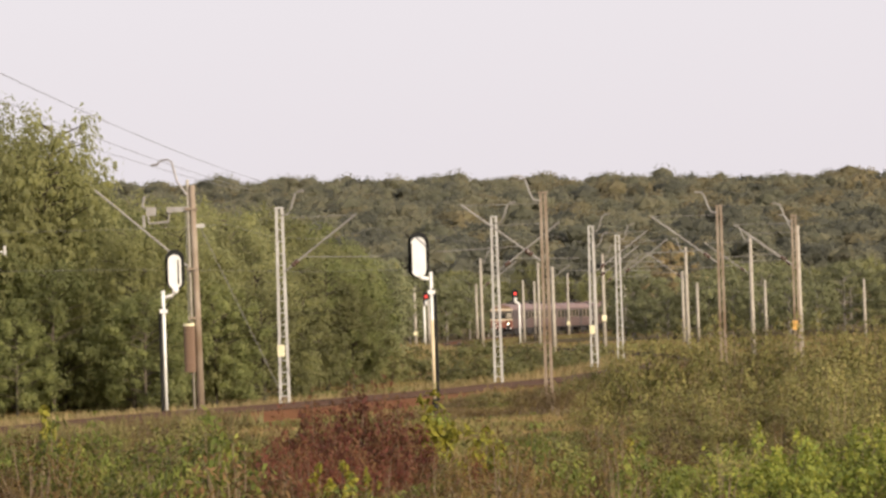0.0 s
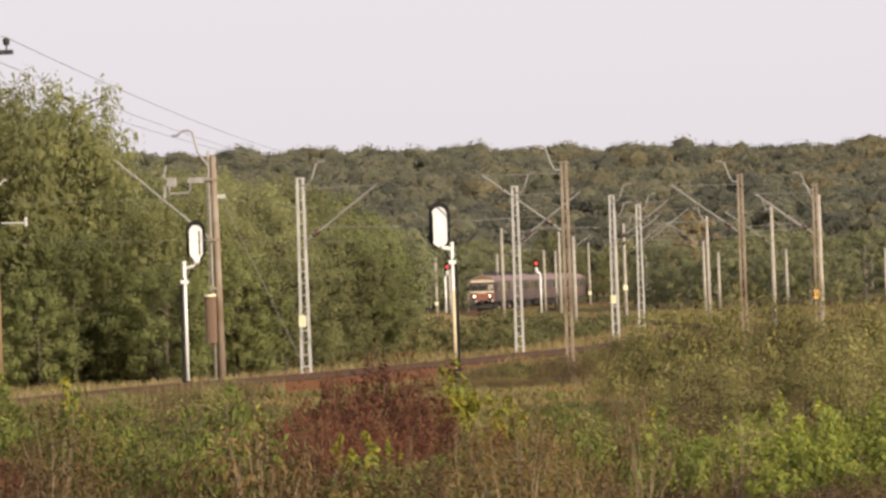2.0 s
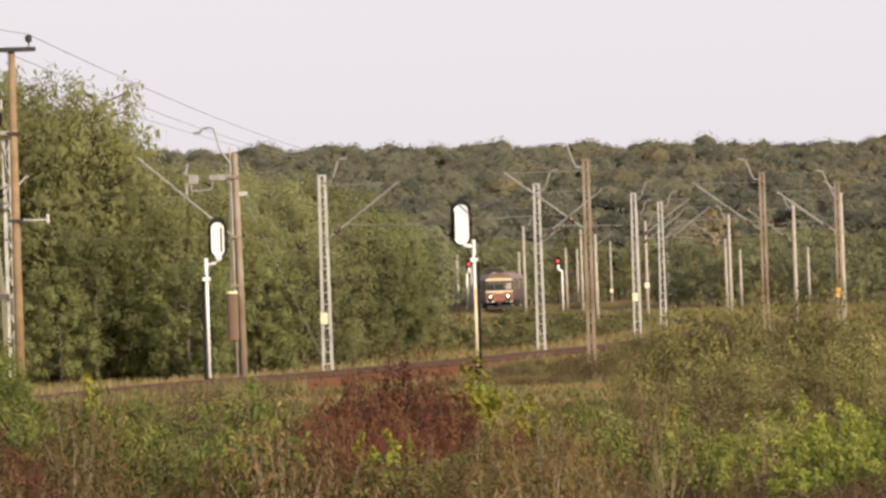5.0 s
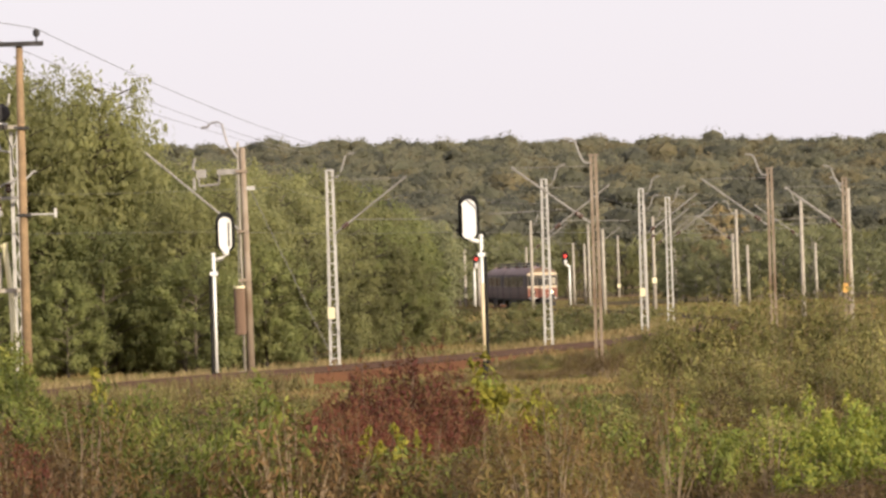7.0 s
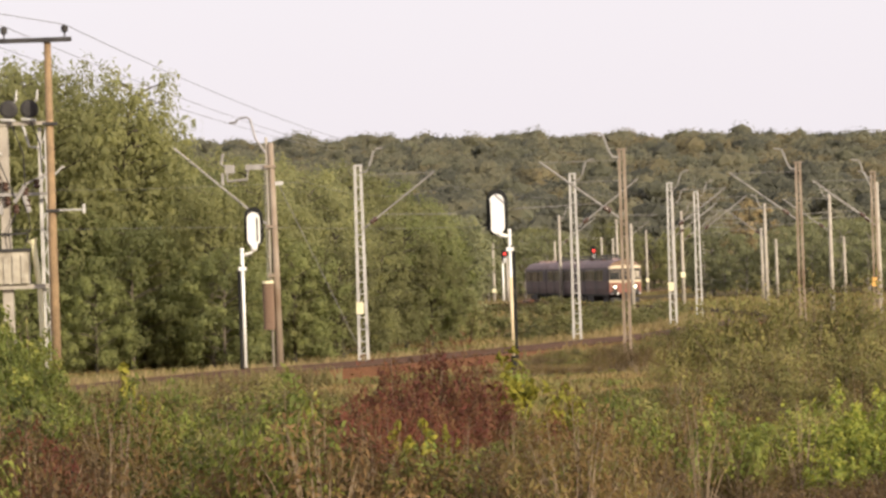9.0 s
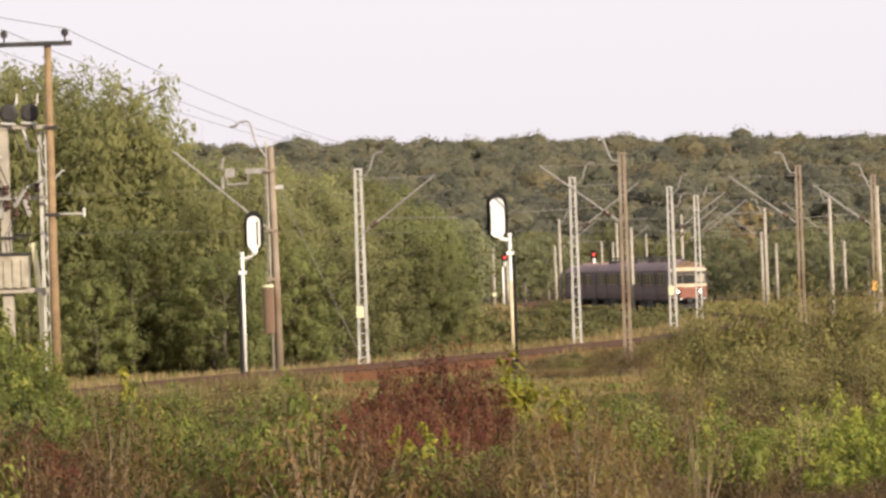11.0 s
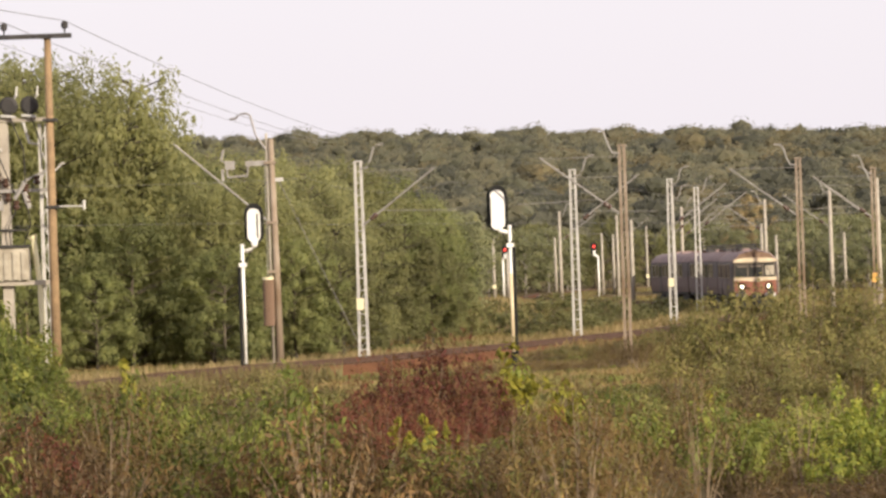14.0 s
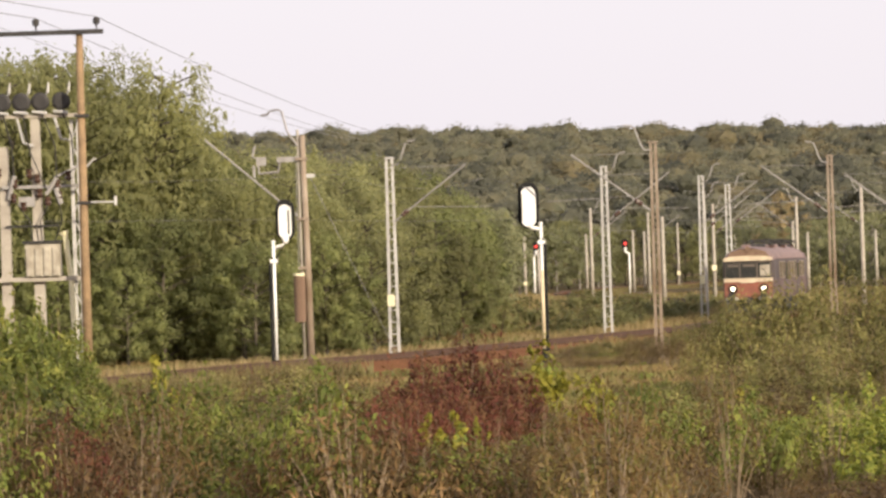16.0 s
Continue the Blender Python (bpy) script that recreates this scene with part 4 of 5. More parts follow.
# ---- plants ----
def build_trees():
    tall = [tree_meshes(11 + i, 14, 7.5, 16000, 0.27, LEAF_TALL, BARK, low=0.05, droop=2.3, limbs=120, full=0.5, top=0.3) for i in range(3)]
    full = [tree_meshes(21 + i, 9, 6.5, 10000, 0.2, LEAF_DARK if i == 0 else LEAF_BIRCH, BARK, low=0.02, droop=0.4, limbs=95) for i in range(3)]
    sap = [tree_meshes(31 + i, 6, 4.6, 3100, 0.23, LEAF_SAPLING, BIRCH_BARK, low=0.08, droop=0.12, limbs=52) for i in range(3)]
    rng = random.Random(5)

    def put(kinds, label, group, places):
        for x, y, h, base in places:
            k = h / base
            plant("tree", ("trunk", "crown"), rng.choice(kinds), label, "tree", pose(x, y, rise(x, y) - 0.05, 0, 0, rng.uniform(0, 360)) @ Matrix.Diagonal((k * rng.uniform(0.92, 1.1), k * rng.uniform(0.92, 1.1), k, 1)), group)

    put(tall, "tall birch with drooping olive-green autumn leaves", "birches behind the track", [
        (-19.1, 199, 15.5, 14), (-22.2, 196, 15.8, 14), (-25.0, 195, 15.6, 14), (-27.5, 201, 16.4, 14), (-18.5, 204, 13.6, 14), (-30.5, 206, 15.8, 14), (-33.5, 203, 15.4, 14), (-20.0, 204, 14.6, 14), (-23.6, 202, 16.4, 14), (-21.0, 200, 16.0, 14)])
    put(full, "dense leafy tree with foliage down to the ground", "trees behind the track", [
        (-16.6, 203, 10.6, 9), (-15.6, 214, 11.4, 9), (-13.6, 223, 11.2, 9), (-11.4, 228, 10.7, 9), (-9.7, 236, 11.2, 9), (-11.9, 203, 8.4, 9), (-9.4, 214, 8.6, 9),
        (-11.0, 216, 9.6, 9), (-8.3, 246, 10.4, 9), (-13.6, 191, 6.0, 9), (-12.4, 240, 11.0, 9), (-10.6, 250, 10.8, 9)])
    put([full[0]], "dark green bushy tree at the foot of the birches", "dark trees behind the track", [
        (-20.6, 193, 8.2, 9), (-24.0, 193, 8.0, 9), (-17.9, 192.5, 7.6, 9), (-27.5, 194, 8.0, 9), (-19.3, 190, 5.0, 9), (-22.4, 190, 4.6, 9)])
    put(tall, "young birch with long drooping twigs", "birches behind the track", [(-14.4, 195, 9.4, 14), (-12.7, 198, 9.6, 14), (-13.4, 206, 11.0, 14)])
    put(full, "dense leafy young tree at the meadow edge", "young trees behind the track", [
        (-9.0, 208, 7.6, 9), (-7.3, 216, 7.4, 9), (-6.3, 226, 7.8, 9), (-7.0, 236, 8.8, 9), (-5.6, 238, 7.4, 9), (-6.2, 250, 9.0, 9), (-10.7, 197, 6.4, 9), (-8.6, 200, 6.0, 9), (-4.9, 226, 5.8, 9)])
    put(sap, "bright green sapling in a thicket", "saplings along the curve", [
        (-5.6, 268, 8.2, 6), (-6.2, 285, 9.0, 6), (-5.2, 285, 7.0, 6), (-6.6, 310, 9.6, 6), (-6.0, 330, 9.0, 6), (-8.4, 335, 9.8, 6), (-6.6, 360, 9.6, 6), (-6.2, 385, 8.4, 6), (-8.5, 385, 9.8, 6), (-6.8, 410, 8.6, 6), (-9.4, 420, 9.6, 6), (-7.5, 440, 8.4, 6), (-10, 450, 9.8, 6),
        (-5.4, 520, 9, 6), (-2.6, 540, 9.4, 6), (0.4, 545, 9.0, 6), (3.4, 550, 9.4, 6), (-8.4, 515, 9.4, 6), (6.0, 566, 9, 6), (-4, 500, 6.5, 6)])
    right = []
    for i in range(32):
        x = 21 + i * 1.9 + rng.uniform(-1, 1)
        y = 478 + rng.uniform(-12, 30) + (8 if i % 2 else 0) - max(0, i - 16) * 1.2
        right.append((x, y, rng.uniform(7.0, 9.2), 6))
    right += [(20.5, 474, 5.0, 6), (22.6, 471, 5.6, 6), (24.9, 468, 6.0, 6), (27.2, 466, 6.4, 6), (29.6, 469, 6.0, 6), (32.2, 468, 6.4, 6), (35.0, 466, 6.0, 6), (38.0, 464, 6.4, 6), (41.0, 462, 6.2, 6)]
    put(sap, "sapling at the wood's edge, its green paled for haze", "saplings before the wood", right)
    put(full[1:], "leafy tree before the wood", "trees before the wood", [(-14 + i * 5.2 + rng.uniform(-1.5, 1.5), 575 + rng.uniform(-8, 14) if i < 9 else 520 + rng.uniform(-8, 14), rng.uniform(8.5, 10.5), 9) for i in range(20)])
    gold = tree_meshes(41, 12, 6, 3200, 0.34, LEAF_GOLD, BARK, low=0.2, droop=0.2, limbs=46)
    plant("tree", ("trunk", "crown"), gold, "golden autumn tree before the dark wood", "tree", pose(26.6, 485, rise(26.6, 485)))


def build_forest():
    """The far wood: thousands of rounded crowns up the hillside, joined into one."""
    rng = np.random.default_rng(77)
    kinds, trunks = {"crowns": [], "dark_crowns": [], "golden_crowns": []}, Geo()

    def crown(x, y, g, h, w, n, lobes, leaf, dark, golden):
        trunks.tube([(x, y, g - 0.3), (x, y, g + h * 0.7)], [0.25, 0.08], 3, False)
        mid = np.clip(rng.normal(size=(lobes, 3)), -1.1, 1.1) * np.array([w * 0.24, w * 0.24, h * 0.13]) + np.array([x, y, g + h * 0.64])
        mid[0] = (x, y, g + h * 0.76)
        r = w * rng.uniform(0.2, 0.33, lobes)
        away = np.tile(np.array([0.0, -0.7, 0.55]), (lobes, 1)) + (mid - np.array([x, y, g + h * 0.5])) / w
        u = rng.random()
        kinds["golden_crowns" if u < golden else "dark_crowns" if u < golden + dark else "crowns"].append(clumps(rng, mid, r, n, leaf, away, 0, 0.8, 0.5, 0.8, True, 0.35, None, 0.85, (0.75, 1.22), 1.0))

    for row in range(2):
        for i in range(52):
            x, y = -92 + i * 3.3 + rng.uniform(-2, 2), 590 + row * 14 + rng.uniform(-6, 6)
            crown(x, y, rise(x, y), rng.uniform(8.5, 11.0), rng.uniform(3.6, 5.0), 260, 7, 0.55, 0.4, 0.03)
    for row in range(52):
        y0 = 975 + row * 14.3
        step = 8.0 + 2.5 * row / 52
        for i in range(int(y0 * 0.275 / step)):
            x, y = -0.15 * y0 + i * step + rng.uniform(-5, 5), y0 + rng.uniform(-7, 7)
            w = rng.uniform(8, 13) if rng.random() < 0.85 else rng.uniform(12, 17)
            # More of the darker crowns in the lower rows, for the edge's shade.
            crown(x, y, rise(x, y), 8.6 + 0.36 * w + rng.uniform(-1.4, 1.2), w, int(13 * w), 5, 1.0, 0.55 if row < 16 else 0.25, 0.04 if row < 14 else 0.26 if x > 30 else 0.12)
    wood = None
    # These leaf colours carry the haze over the hillside.
    for name, mat, label in (("crowns", LEAF_FOREST, ""), ("dark_crowns", LEAF_DARKWOOD, "darker-coloured crowns, thickest low down for the wood's shaded edge"), ("golden_crowns", LEAF_OCHRE, "trees already turned ochre")):
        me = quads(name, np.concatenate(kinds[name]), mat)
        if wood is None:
            wood = tagged(part("far_woods", me, None), "distant mixed wood on a low hillside, its autumn green greyed for haze", "woods", kind="stuff")
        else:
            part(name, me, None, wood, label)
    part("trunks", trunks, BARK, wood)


def build_bushes():
    kinds = {
        "red": [bush_meshes(101 + i, 2.6, 2.0, 2600, 0.115, LEAF_RED, 44, width=0.36, way=(0, 0, -0.9)) for i in range(2)],
        "olive": [bush_meshes(111 + i, 3.4, 2.8, 2300, 0.135, LEAF_OLIVE, 50, 0.15, width=0.45) for i in range(3)],
        "brown": [bush_meshes(121 + i, 2.0, 1.4, 1450, 0.095, LEAF_BROWN, 50, 0.35, width=0.25) for i in range(3)],
        "lime": [bush_meshes(131 + i, 2.0, 1.9, 1500, 0.13, LEAF_LIME, 30, 0.1, way=(0, 0, -0.3)) for i in range(2)],
        "green": [bush_meshes(141 + i, 2.2, 1.6, 1500, 0.12, LEAF_GREEN, 38, 0.2, width=0.45) for i in range(2)],
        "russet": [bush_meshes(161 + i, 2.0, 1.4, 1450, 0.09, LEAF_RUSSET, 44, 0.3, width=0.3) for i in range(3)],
        "leafy": [bush_meshes(181 + i, 2.0, 1.9, 1600, 0.12, LEAF_LEAFY, 32, 0.1) for i in range(2)],
        "moss": [bush_meshes(191 + i, 2.2, 1.6, 900, 0.17, LEAF_SCRUB, 26, 0.2, width=0.5) for i in range(2)],
        "bare": [bush_meshes(171 + i, 1.2, 1.5, 110, 0.07, LEAF_BROWN, 22, 0.2) for i in range(2)],
        "yellow": [bush_meshes(151 + i, 0.8, 1.3, 420, 0.14, LEAF_YELLOW, 12, 0.0) for i in range(2)],
    }
    size = {"red": (2.6, 2.0), "olive": (3.4, 2.8), "brown": (2.0, 1.4), "lime": (2.0, 1.9), "green": (2.2, 1.6), "yellow": (0.8, 1.3), "russet": (2.0, 1.4), "bare": (1.2, 1.5), "leafy": (2.0, 1.9), "moss": (2.2, 1.6)}
    words = {"red": "dark red dogwood bush with thin arching stems", "olive": "large olive-brown shrub with small leaves", "brown": "dry brown weed thicket gone to seed",
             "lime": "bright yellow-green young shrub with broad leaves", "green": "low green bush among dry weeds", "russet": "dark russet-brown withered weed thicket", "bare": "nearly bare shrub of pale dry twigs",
             "yellow": "slender sapling with clear yellow leaves", "leafy": "fresh green leafy bush beside the pole", "moss": "low dull green scrub on the meadow"}
    rng = random.Random(9)

    def put(kind, x, y, w, h):
        bw, bh = size[kind]
        ob = plant("bush", ("branchwork", "foliage"), rng.choice(kinds[kind]), words[kind], "bush", pose(x, y, rise(x, y) - 0.04, 0, 0, rng.uniform(0, 360)) @ Matrix.Diagonal((w / bw, w / bw, 1.12 * h / bh, 1)), kind + " bushes before the line")
        return ob

    # the bushes that can be told apart
    for x, y, w, h in [(-1.9, 86, 2.6, 2.45), (-2.7, 85, 2.2, 2.1), (-1.2, 86.5, 2.0, 2.2), (-0.9, 85, 1.6, 1.6), (-2.1, 83, 2.2, 1.8), (-3.1, 82, 1.8, 1.5), (-1.1, 83, 1.6, 1.45), (-2.5, 79, 1.8, 1.35), (-1.7, 80, 1.6, 1.3), (-3.4, 85, 1.6, 1.5), (-3.1, 80, 1.6, 1.3), (-3.2, 77, 1.6, 1.1), (-2.6, 75, 1.6, 0.95), (-10.6, 80, 1.2, 1.5), (-8.3, 77, 0.9, 1.1), (0.5, 79, 1.0, 1.2)]:
        put("red", x, y, w, h)
    for x, y, w, h in [(-0.3, 95, 1.1, 2.1), (0.55, 80, 1.0, 1.6), (-8.5, 90, 0.9, 2.1), (-7.85, 83, 0.8, 1.75), (-1.9, 75, 0.7, 1.25), (-1.35, 74, 0.6, 1.1), (-2.3, 76, 0.5, 1.2), (0.75, 82, 0.9, 1.6), (3.6, 82, 0.9, 1.3)]:
        put("yellow", x, y, w, h)
    for x, y, w, h in [(7.1, 82, 1.2, 1.35), (8.2, 82, 1.2, 1.65), (9.1, 83, 1.4, 1.75), (5.6, 75, 1.2, 1.2), (6.2, 76, 1.5, 1.5), (3.2, 76, 0.9, 1.1), (8.0, 75, 1.6, 1.5), (6.9, 73, 1.4, 1.2), (6.6, 70, 1.5, 1.25), (7.4, 70, 1.5, 1.4), (6.1, 66, 1.2, 1.0), (5.3, 67, 1.4, 1.3), (4.8, 65, 1.2, 1.0), (5.7, 68.5, 1.2, 1.4), (3.9, 75, 1.1, 1.0), (4.4, 74, 1.3, 1.2), (4.9, 75, 1.3, 1.4), (5.4, 76, 1.3, 1.6), (4.6, 71, 1.2, 1.1), (5.2, 71, 1.3, 1.3), (4.1, 70, 1.0, 0.9), (10.2, 84, 1.6, 1.7), (7.6, 78, 1.6, 1.35), (6.4, 79, 1.5, 1.2), (8.8, 78, 1.6, 1.5), (5.2, 72, 1.3, 1.2)]:
        put("lime", x, y, w, h)
    for x, y, w, h in [(-13.4, 108, 2.2, 2.9), (-12.2, 107, 1.8, 2.0), (-15.0, 109, 2.6, 3.2), (-13.6, 104, 2.4, 2.0), (-16.2, 108, 2.6, 3.2), (-14.4, 112, 2.6, 3.6), (-15.8, 113, 2.8, 3.9), (-13.2, 112, 2.2, 3.0), (-12.6, 103, 2.2, 1.7)]:
        put("leafy", x, y, w, h)
    for x, y, w, h in [(4.6, 130, 2.0, 1.7), (5.4, 131, 2.4, 2.7), (6.4, 130, 2.8, 3.3), (7.6, 130, 3.0, 3.4), (9.0, 131, 3.4, 3.5), (10.4, 131, 3.4, 3.4), (11.8, 133, 3.6, 3.5), (13.4, 132, 3.6, 3.5), (15.2, 134, 3.6, 3.6), (6.0, 122, 2.8, 1.6), (8.2, 120, 3.2, 2.2), (10.4, 119, 3.2, 2.4), (12.4, 120, 3.2, 2.5),
                       (4.2, 176, 2.0, 0.9), (5.2, 178, 2.4, 1.3), (6.4, 180, 2.6, 1.6), (7.6, 182, 2.8, 1.9), (9.0, 184, 3.0, 2.0), (7.4, 111, 2.6, 1.6), (9.4, 110, 2.8, 1.9), (11.4, 110, 2.8, 2.0), (-15.6, 114, 2.6, 2.4)]:
        put("olive", x, y, w, h)
    for x, y, w, h in [(-13.0, 106, 2.4, 2.3), (-14.9, 106, 2.8, 2.8), (-11.9, 104, 2.0, 1.7)]:
        put("green", x, y, w, h)
    for x, y, w, h in [(3.2, 235, 3.2, 1.3), (4.8, 242, 3.0, 1.1), (6.2, 255, 3.4, 1.4), (8.0, 268, 3.4, 1.3), (5.0, 275, 4.0, 1.6), (9.5, 290, 4.0, 1.4), (7.0, 300, 4.0, 1.6), (11.0, 320, 4.0, 1.3), (1.4, 236, 3.4, 1.5), (-1.5, 250, 4.0, 2.0), (3.5, 262, 3.6, 1.4), (0.2, 228, 3.0, 1.2), (-3.2, 240, 3.2, 2.0), (5.2, 300, 4, 1.5), (1.8, 330, 4, 1.8), (3.4, 350, 4, 1.6)]:
        put("moss", x, y, w, h)
    for x, y, w, h in [(-5.0, 96, 2.4, 1.5), (-5.9, 95, 2.2, 1.55), (-6.6, 96, 2.0, 1.35), (-4.4, 94, 1.8, 1.2)]:
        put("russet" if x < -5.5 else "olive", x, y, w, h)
    for x, y, w, h in [(-1.0, 62, 1.0, 1.75), (-2.3, 64, 1.2, 1.6), (0.3, 66, 1.0, 1.6), (-4.2, 62, 1.2, 1.75), (-6.4, 66, 1.2, 1.8), (2.6, 64, 1.0, 1.7), (-8.0, 70, 1.2, 1.9), (-0.3, 70, 1.0, 1.5), (4.4, 68, 1.0, 1.6)]:
        put("bare", x, y, w, h)
    put("lime", -0.28, 98, 0.9, 1.75)
    for x, y, w, h in [(4.2, 69, 1.6, 0.8), (5.0, 68, 1.6, 0.9), (5.8, 70, 1.6, 0.8), (6.5, 71, 1.6, 0.8), (7.2, 72, 1.8, 0.9), (6.2, 67, 1.6, 0.7), (3.4, 67, 1.5, 0.9), (5.4, 64, 1.5, 0.8), (6.6, 65, 1.6, 0.9)]:
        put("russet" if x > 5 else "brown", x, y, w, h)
    # weeds round the foot of the rusty mast and of the signal
    for i in range(16):
        x = -1.6 + i * 0.5 + rng.uniform(-0.2, 0.2)
        put("brown", x, 162 + rng.uniform(-2, 3), rng.uniform(1.4, 2.0), (0.45 if x < 2.4 else 1.15) * rng.uniform(0.85, 1.15))
    # low weeds along the foot of the bank
    for i in range(46):
        y = 178 + i * 2.6 + rng.uniform(-1, 1)
        p = beside(y, 5.0 + rng.uniform(-0.6, 2.5))
        put(rng.choice(["brown", "brown", "olive"]), p.x, p.y, rng.uniform(1.8, 3.0), rng.uniform(0.4, 0.65))
    for i in range(12):
        x = -14.2 + i * 0.62 + rng.uniform(-0.3, 0.3)
        put(rng.choice(["brown", "brown", "olive"]), x, 124 + rng.uniform(-4, 6), rng.uniform(1.5, 2.2), rng.uniform(0.9, 1.2))
    # the rest of the thicket, lower the farther it stands from the rise
    for i in range(205):
        y = 55 + 66 * rng.random() ** 1.15
        half = y * 0.128
        x = rng.uniform(-half * 1.12, half * 0.98)
        u = x / y
        drop = (0.0262 if u < -0.05 else 0.0278) + rng.uniform(-0.002, 0.004)
        if -0.044 < u < 0.004 and y < 86:
            drop += 0.013
        if u > 0.048 and y < 84:
            drop += 0.007
        if u > 0.04 and y > 92:
            drop -= min(0.013, (u - 0.04) * 0.4)
        if -0.008 < u < 0.036:
            drop = max(drop, 0.0305)
        if -0.055 < u < -0.034 and y > 98 or -0.008 < u < 0.03 and y > 98:
            continue
        h = (EYE - drop * y) * rng.uniform(0.58, 1.0)
        if h < 0.3:
            continue
        kind = rng.choices(["brown", "green", "olive", "lime", "red", "yellow"], [9, 6, 6, 3.0, 0.7, 0.8])[0]
        if u > 0.052 and y < 90 and rng.random() < 0.22:
            kind = "lime"
        if y < 72 and kind in ("lime", "yellow") and u < 0.05:
            kind = rng.choice(["brown", "olive", "green", "olive", "green"])
        if y < 84 and kind == "olive" and u < 0.04:
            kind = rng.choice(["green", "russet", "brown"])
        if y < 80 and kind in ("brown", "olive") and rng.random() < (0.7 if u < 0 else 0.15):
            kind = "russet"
        if u > 0.05 and y < 68:
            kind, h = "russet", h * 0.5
        if 0.002 < u < 0.06 and y < 86 and rng.random() < 0.9:
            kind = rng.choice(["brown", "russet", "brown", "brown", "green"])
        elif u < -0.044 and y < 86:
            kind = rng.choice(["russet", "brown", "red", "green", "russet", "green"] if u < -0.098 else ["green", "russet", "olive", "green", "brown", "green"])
        if u > 0.036 and y > 81:
            kind = rng.choice(["olive", "olive", "olive", "brown"])
        w = max(h, {"yellow": 0.8, "lime": 1.4}.get(kind, 2.0)) * rng.uniform(0.8, 1.25)
        put(kind, x, y, w, min(h, 2.3))


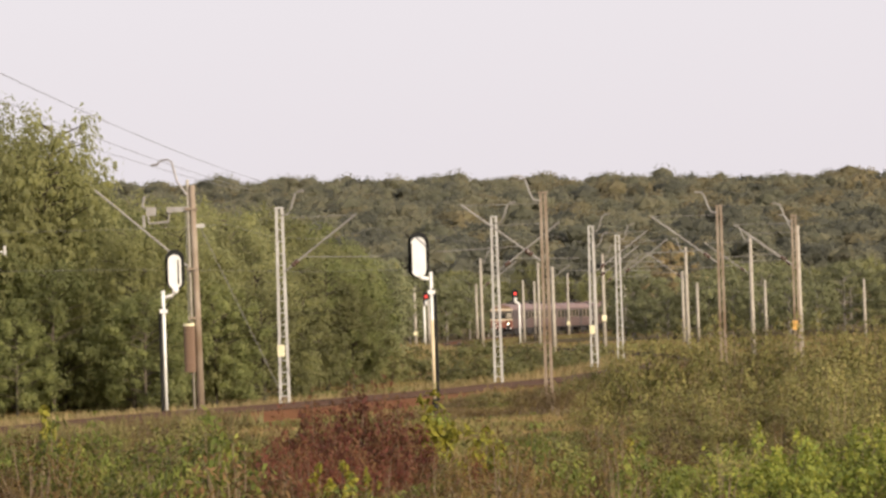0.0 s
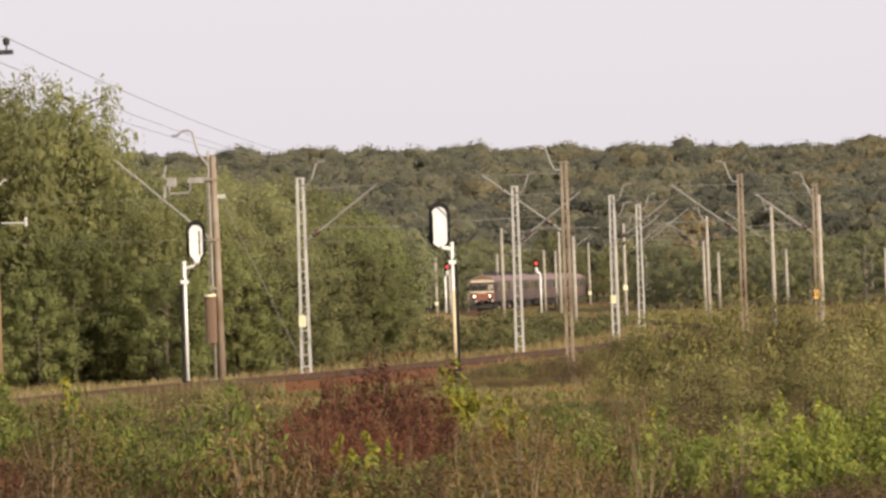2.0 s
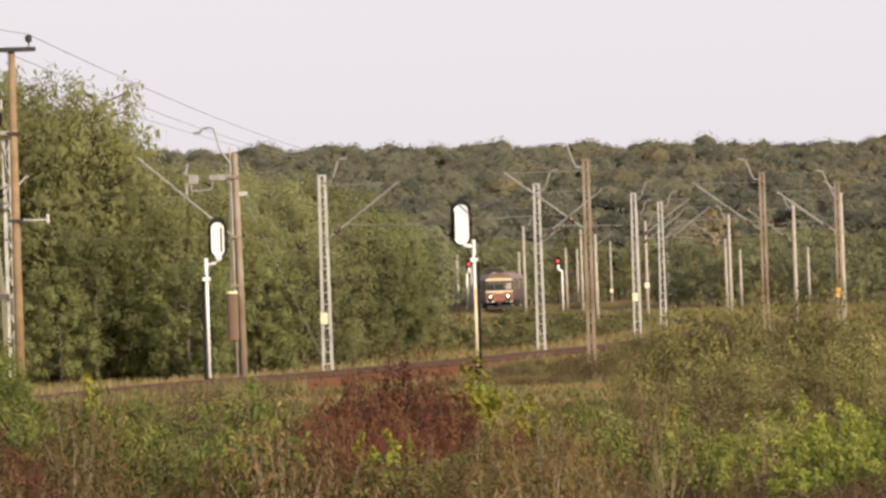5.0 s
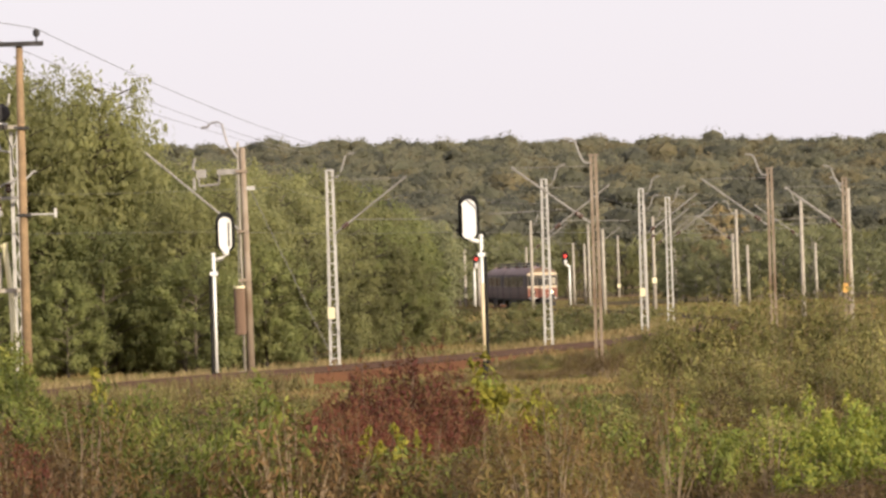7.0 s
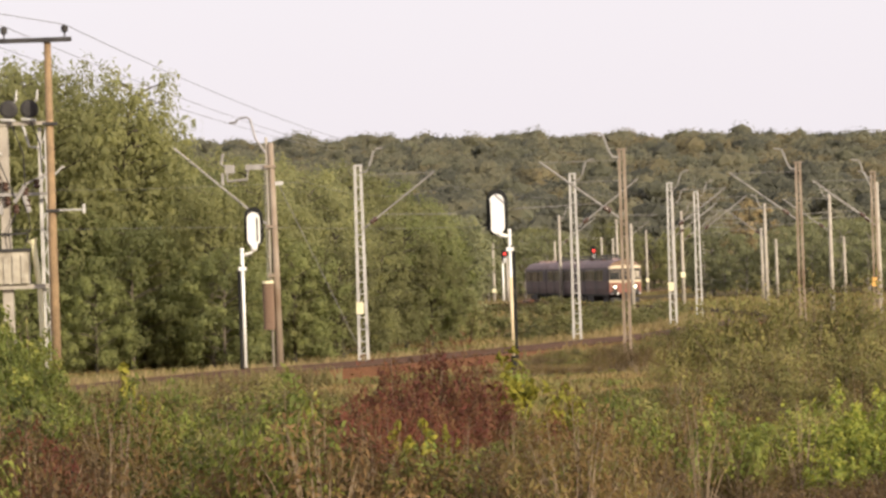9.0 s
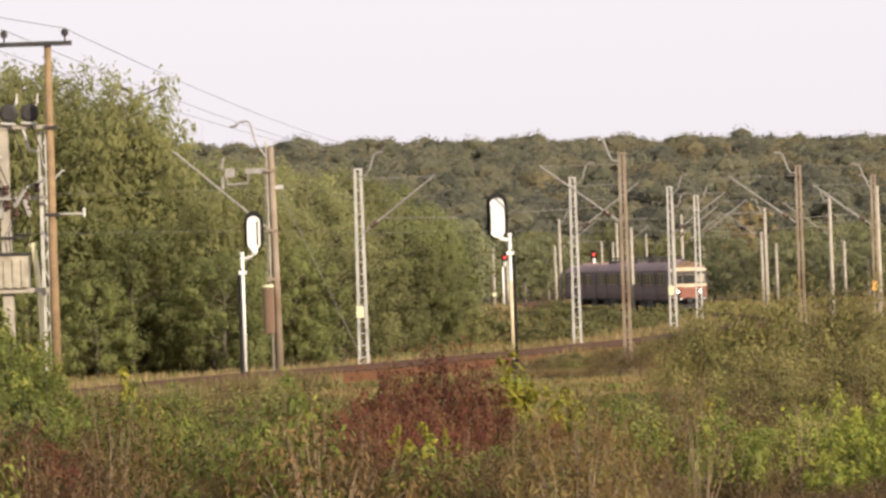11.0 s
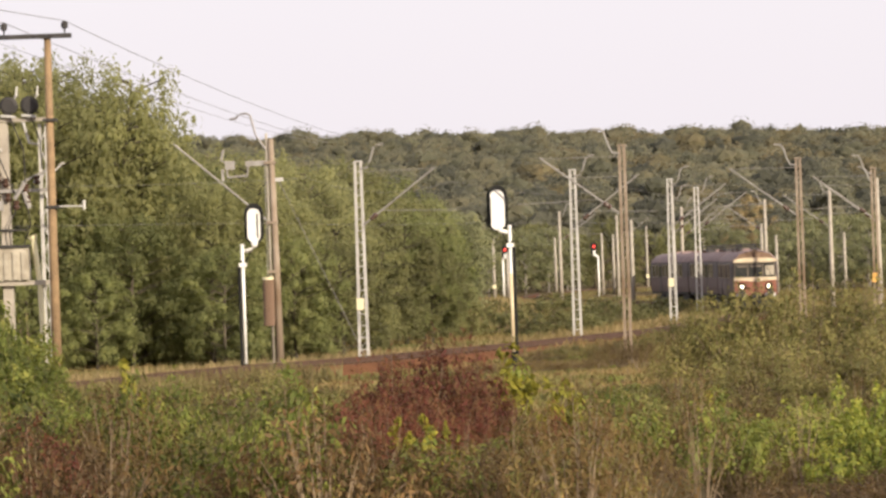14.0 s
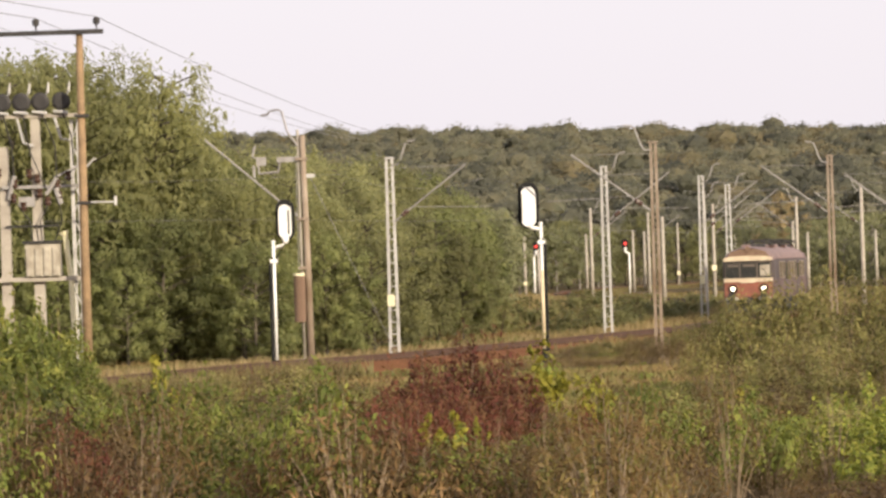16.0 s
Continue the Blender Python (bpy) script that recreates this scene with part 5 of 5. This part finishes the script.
def build_grass():
    """Dry grass and weeds over the meadow and along the bank, too many to count."""
    rng = np.random.default_rng(3)
    at, hs = [], []
    for y0, y1, n, h in ((80, 130, 14000, 0.2), (130, 190, 40000, 0.13), (190, 300, 40000, 0.18), (300, 460, 24000, 0.25)):
        y = rng.uniform(y0, y1, n)
        x = y * rng.uniform(-0.135, 0.125, n)
        for a, b in zip(x, y):
            lx, s = line_x(b)
            d = (a - lx) / math.sqrt(1 + s * s)
            bank = 150 < b < 187
            if -2.0 < d < (3.1 if bank else 1.7 if b > 184 else 2.5):
                continue
            at.append((a, b, rise(a, b) + (0.1 if 1.7 < d < 2.7 else 0)))
            edge = 2.8 if -6 < d < -2.4 else 1.0 if bank else 2.0 if 1.7 < d < 5 else 1.0
            hs.append(h * edge * rng.uniform(0.5, 1.4) * (0.6 + 0.8 * max(0, 0.5 + noise.noise((a * 0.12, b * 0.12, 5)))))
    at, hs = np.array(at), np.array(hs)[:, None]
    n = len(at)
    th = rng.uniform(0, math.tau, n)
    w = np.stack([np.cos(th), np.sin(th), np.zeros(n)], 1) * 0.045 * rng.uniform(0.6, 1.4, (n, 1)) * (1 + at[:, 1:2] / 300)
    lean = rng.normal(size=(n, 3)) * 0.45 * hs
    lean[:, 2] = 0
    up = np.concatenate([np.zeros((n, 2)), hs], 1)
    v = np.stack([at - w, at + w, at + up + lean], 1)
    field = tagged(part("grass", quads("grass", v, GRASS), None), "dry yellow-brown meadow grass and weeds", "grass", kind="stuff")
    n = 21000
    y = np.concatenate([rng.uniform(112, 148, 4500), rng.uniform(148, 160, 1100), rng.uniform(186, 320, 2400), rng.uniform(320, 460, 5000), rng.uniform(460, 630, 8000)])
    foot = [beside(q, o) for q, o in zip(y, rng.uniform(2.1, 5.2, n))]
    at = np.array([(p.x, p.y, rise(p.x, p.y)) for p in foot])
    th, hs = rng.uniform(0, math.tau, n), rng.uniform(0.3, 0.95, (n, 1)) * np.where(y < 182, 0.9, 0.7)[:, None]
    w = np.stack([np.cos(th), np.sin(th), np.zeros(n)], 1) * 0.07
    tip = at + np.concatenate([rng.normal(size=(n, 2)) * 0.2, hs], 1)
    tagged(part("near_verge_grass", quads("near_verge_grass", np.stack([at - w, at + w, tip], 1), WEED), None, field, "withered brown weeds along the bank"), kind="stuff")
    n = 16000
    y = 130 + 330 * rng.uniform(0, 1, n) ** 1.7
    foot = [beside(q, -o) for q, o in zip(y, rng.uniform(1.8, 5.5, n))]
    at = np.array([(p.x, p.y, rise(p.x, p.y)) for p in foot])
    th, hs = rng.uniform(0, math.tau, n), rng.uniform(0.25, 0.75, (n, 1))
    w = np.stack([np.cos(th), np.sin(th), np.zeros(n)], 1) * 0.06
    tip = at + np.concatenate([rng.normal(size=(n, 2)) * 0.18, hs], 1)
    tagged(part("verge_grass", quads("verge_grass", np.stack([at - w, at + w, tip], 1), TAN), None, field, "tall tan dry grass on the far verge"), kind="stuff")


build_ground()
bed = build_track()
build_masts()
build_anchor_mast()
build_signal(-11.0, 166, 0.48, 5.75, 4.95, 0.56, 1.42, 1)
build_signal(-0.45, 172, -0.48, 6.1, 5.4, 0.66, 1.72, -1.6)
build_far_signal(8.7, 480, -0.45, True)
build_far_signal(-2.1, 470, 0.25, True)
build_pole_station()
build_wires()
CAR_SIZE = 1.07
lead = railcar(True, "leading railcar with cream and faded red front, headlights lit")
middle = railcar(False, "dark maroon-grey middle railcar with folded pantographs")
rear = railcar(False, "dark maroon-grey rear railcar of the train")
pantograph(lead, 2.4)
pantograph(lead, -4.6)
pantograph(middle, 6.0)
pantograph(middle, -6.0)
for car in (lead, middle, rear):
    car.scale = (CAR_SIZE, 1, CAR_SIZE)
build_trees()
build_forest()
build_bushes()
build_grass()
build_sleepers(bed)


def car_pose(front):
    """A car whose nose is at that y: both bogies stand on the track's centre line."""
    a, b = front + 3.4, front + 17.2
    pa, pb = beside(a, 0), beside(b, 0)
    d = pa - pb
    c = (pa + pb) / 2
    return pose(c.x, c.y, RAIL_TOP + (rise(pa.x, pa.y) + rise(pb.x, pb.y)) / 2, 0, 0, math.degrees(math.atan2(-d.x, d.y)) % 360)


def motions():
    """The train comes round the curve at a steady 17.4 m/s."""
    for ob, back in ((lead, 0.0), (middle, 21.0), (rear, 42.0)):
        walk(ob, [(t / 2, car_pose(520 - 8.7 * t + back)) for t in range(33)])


motions()
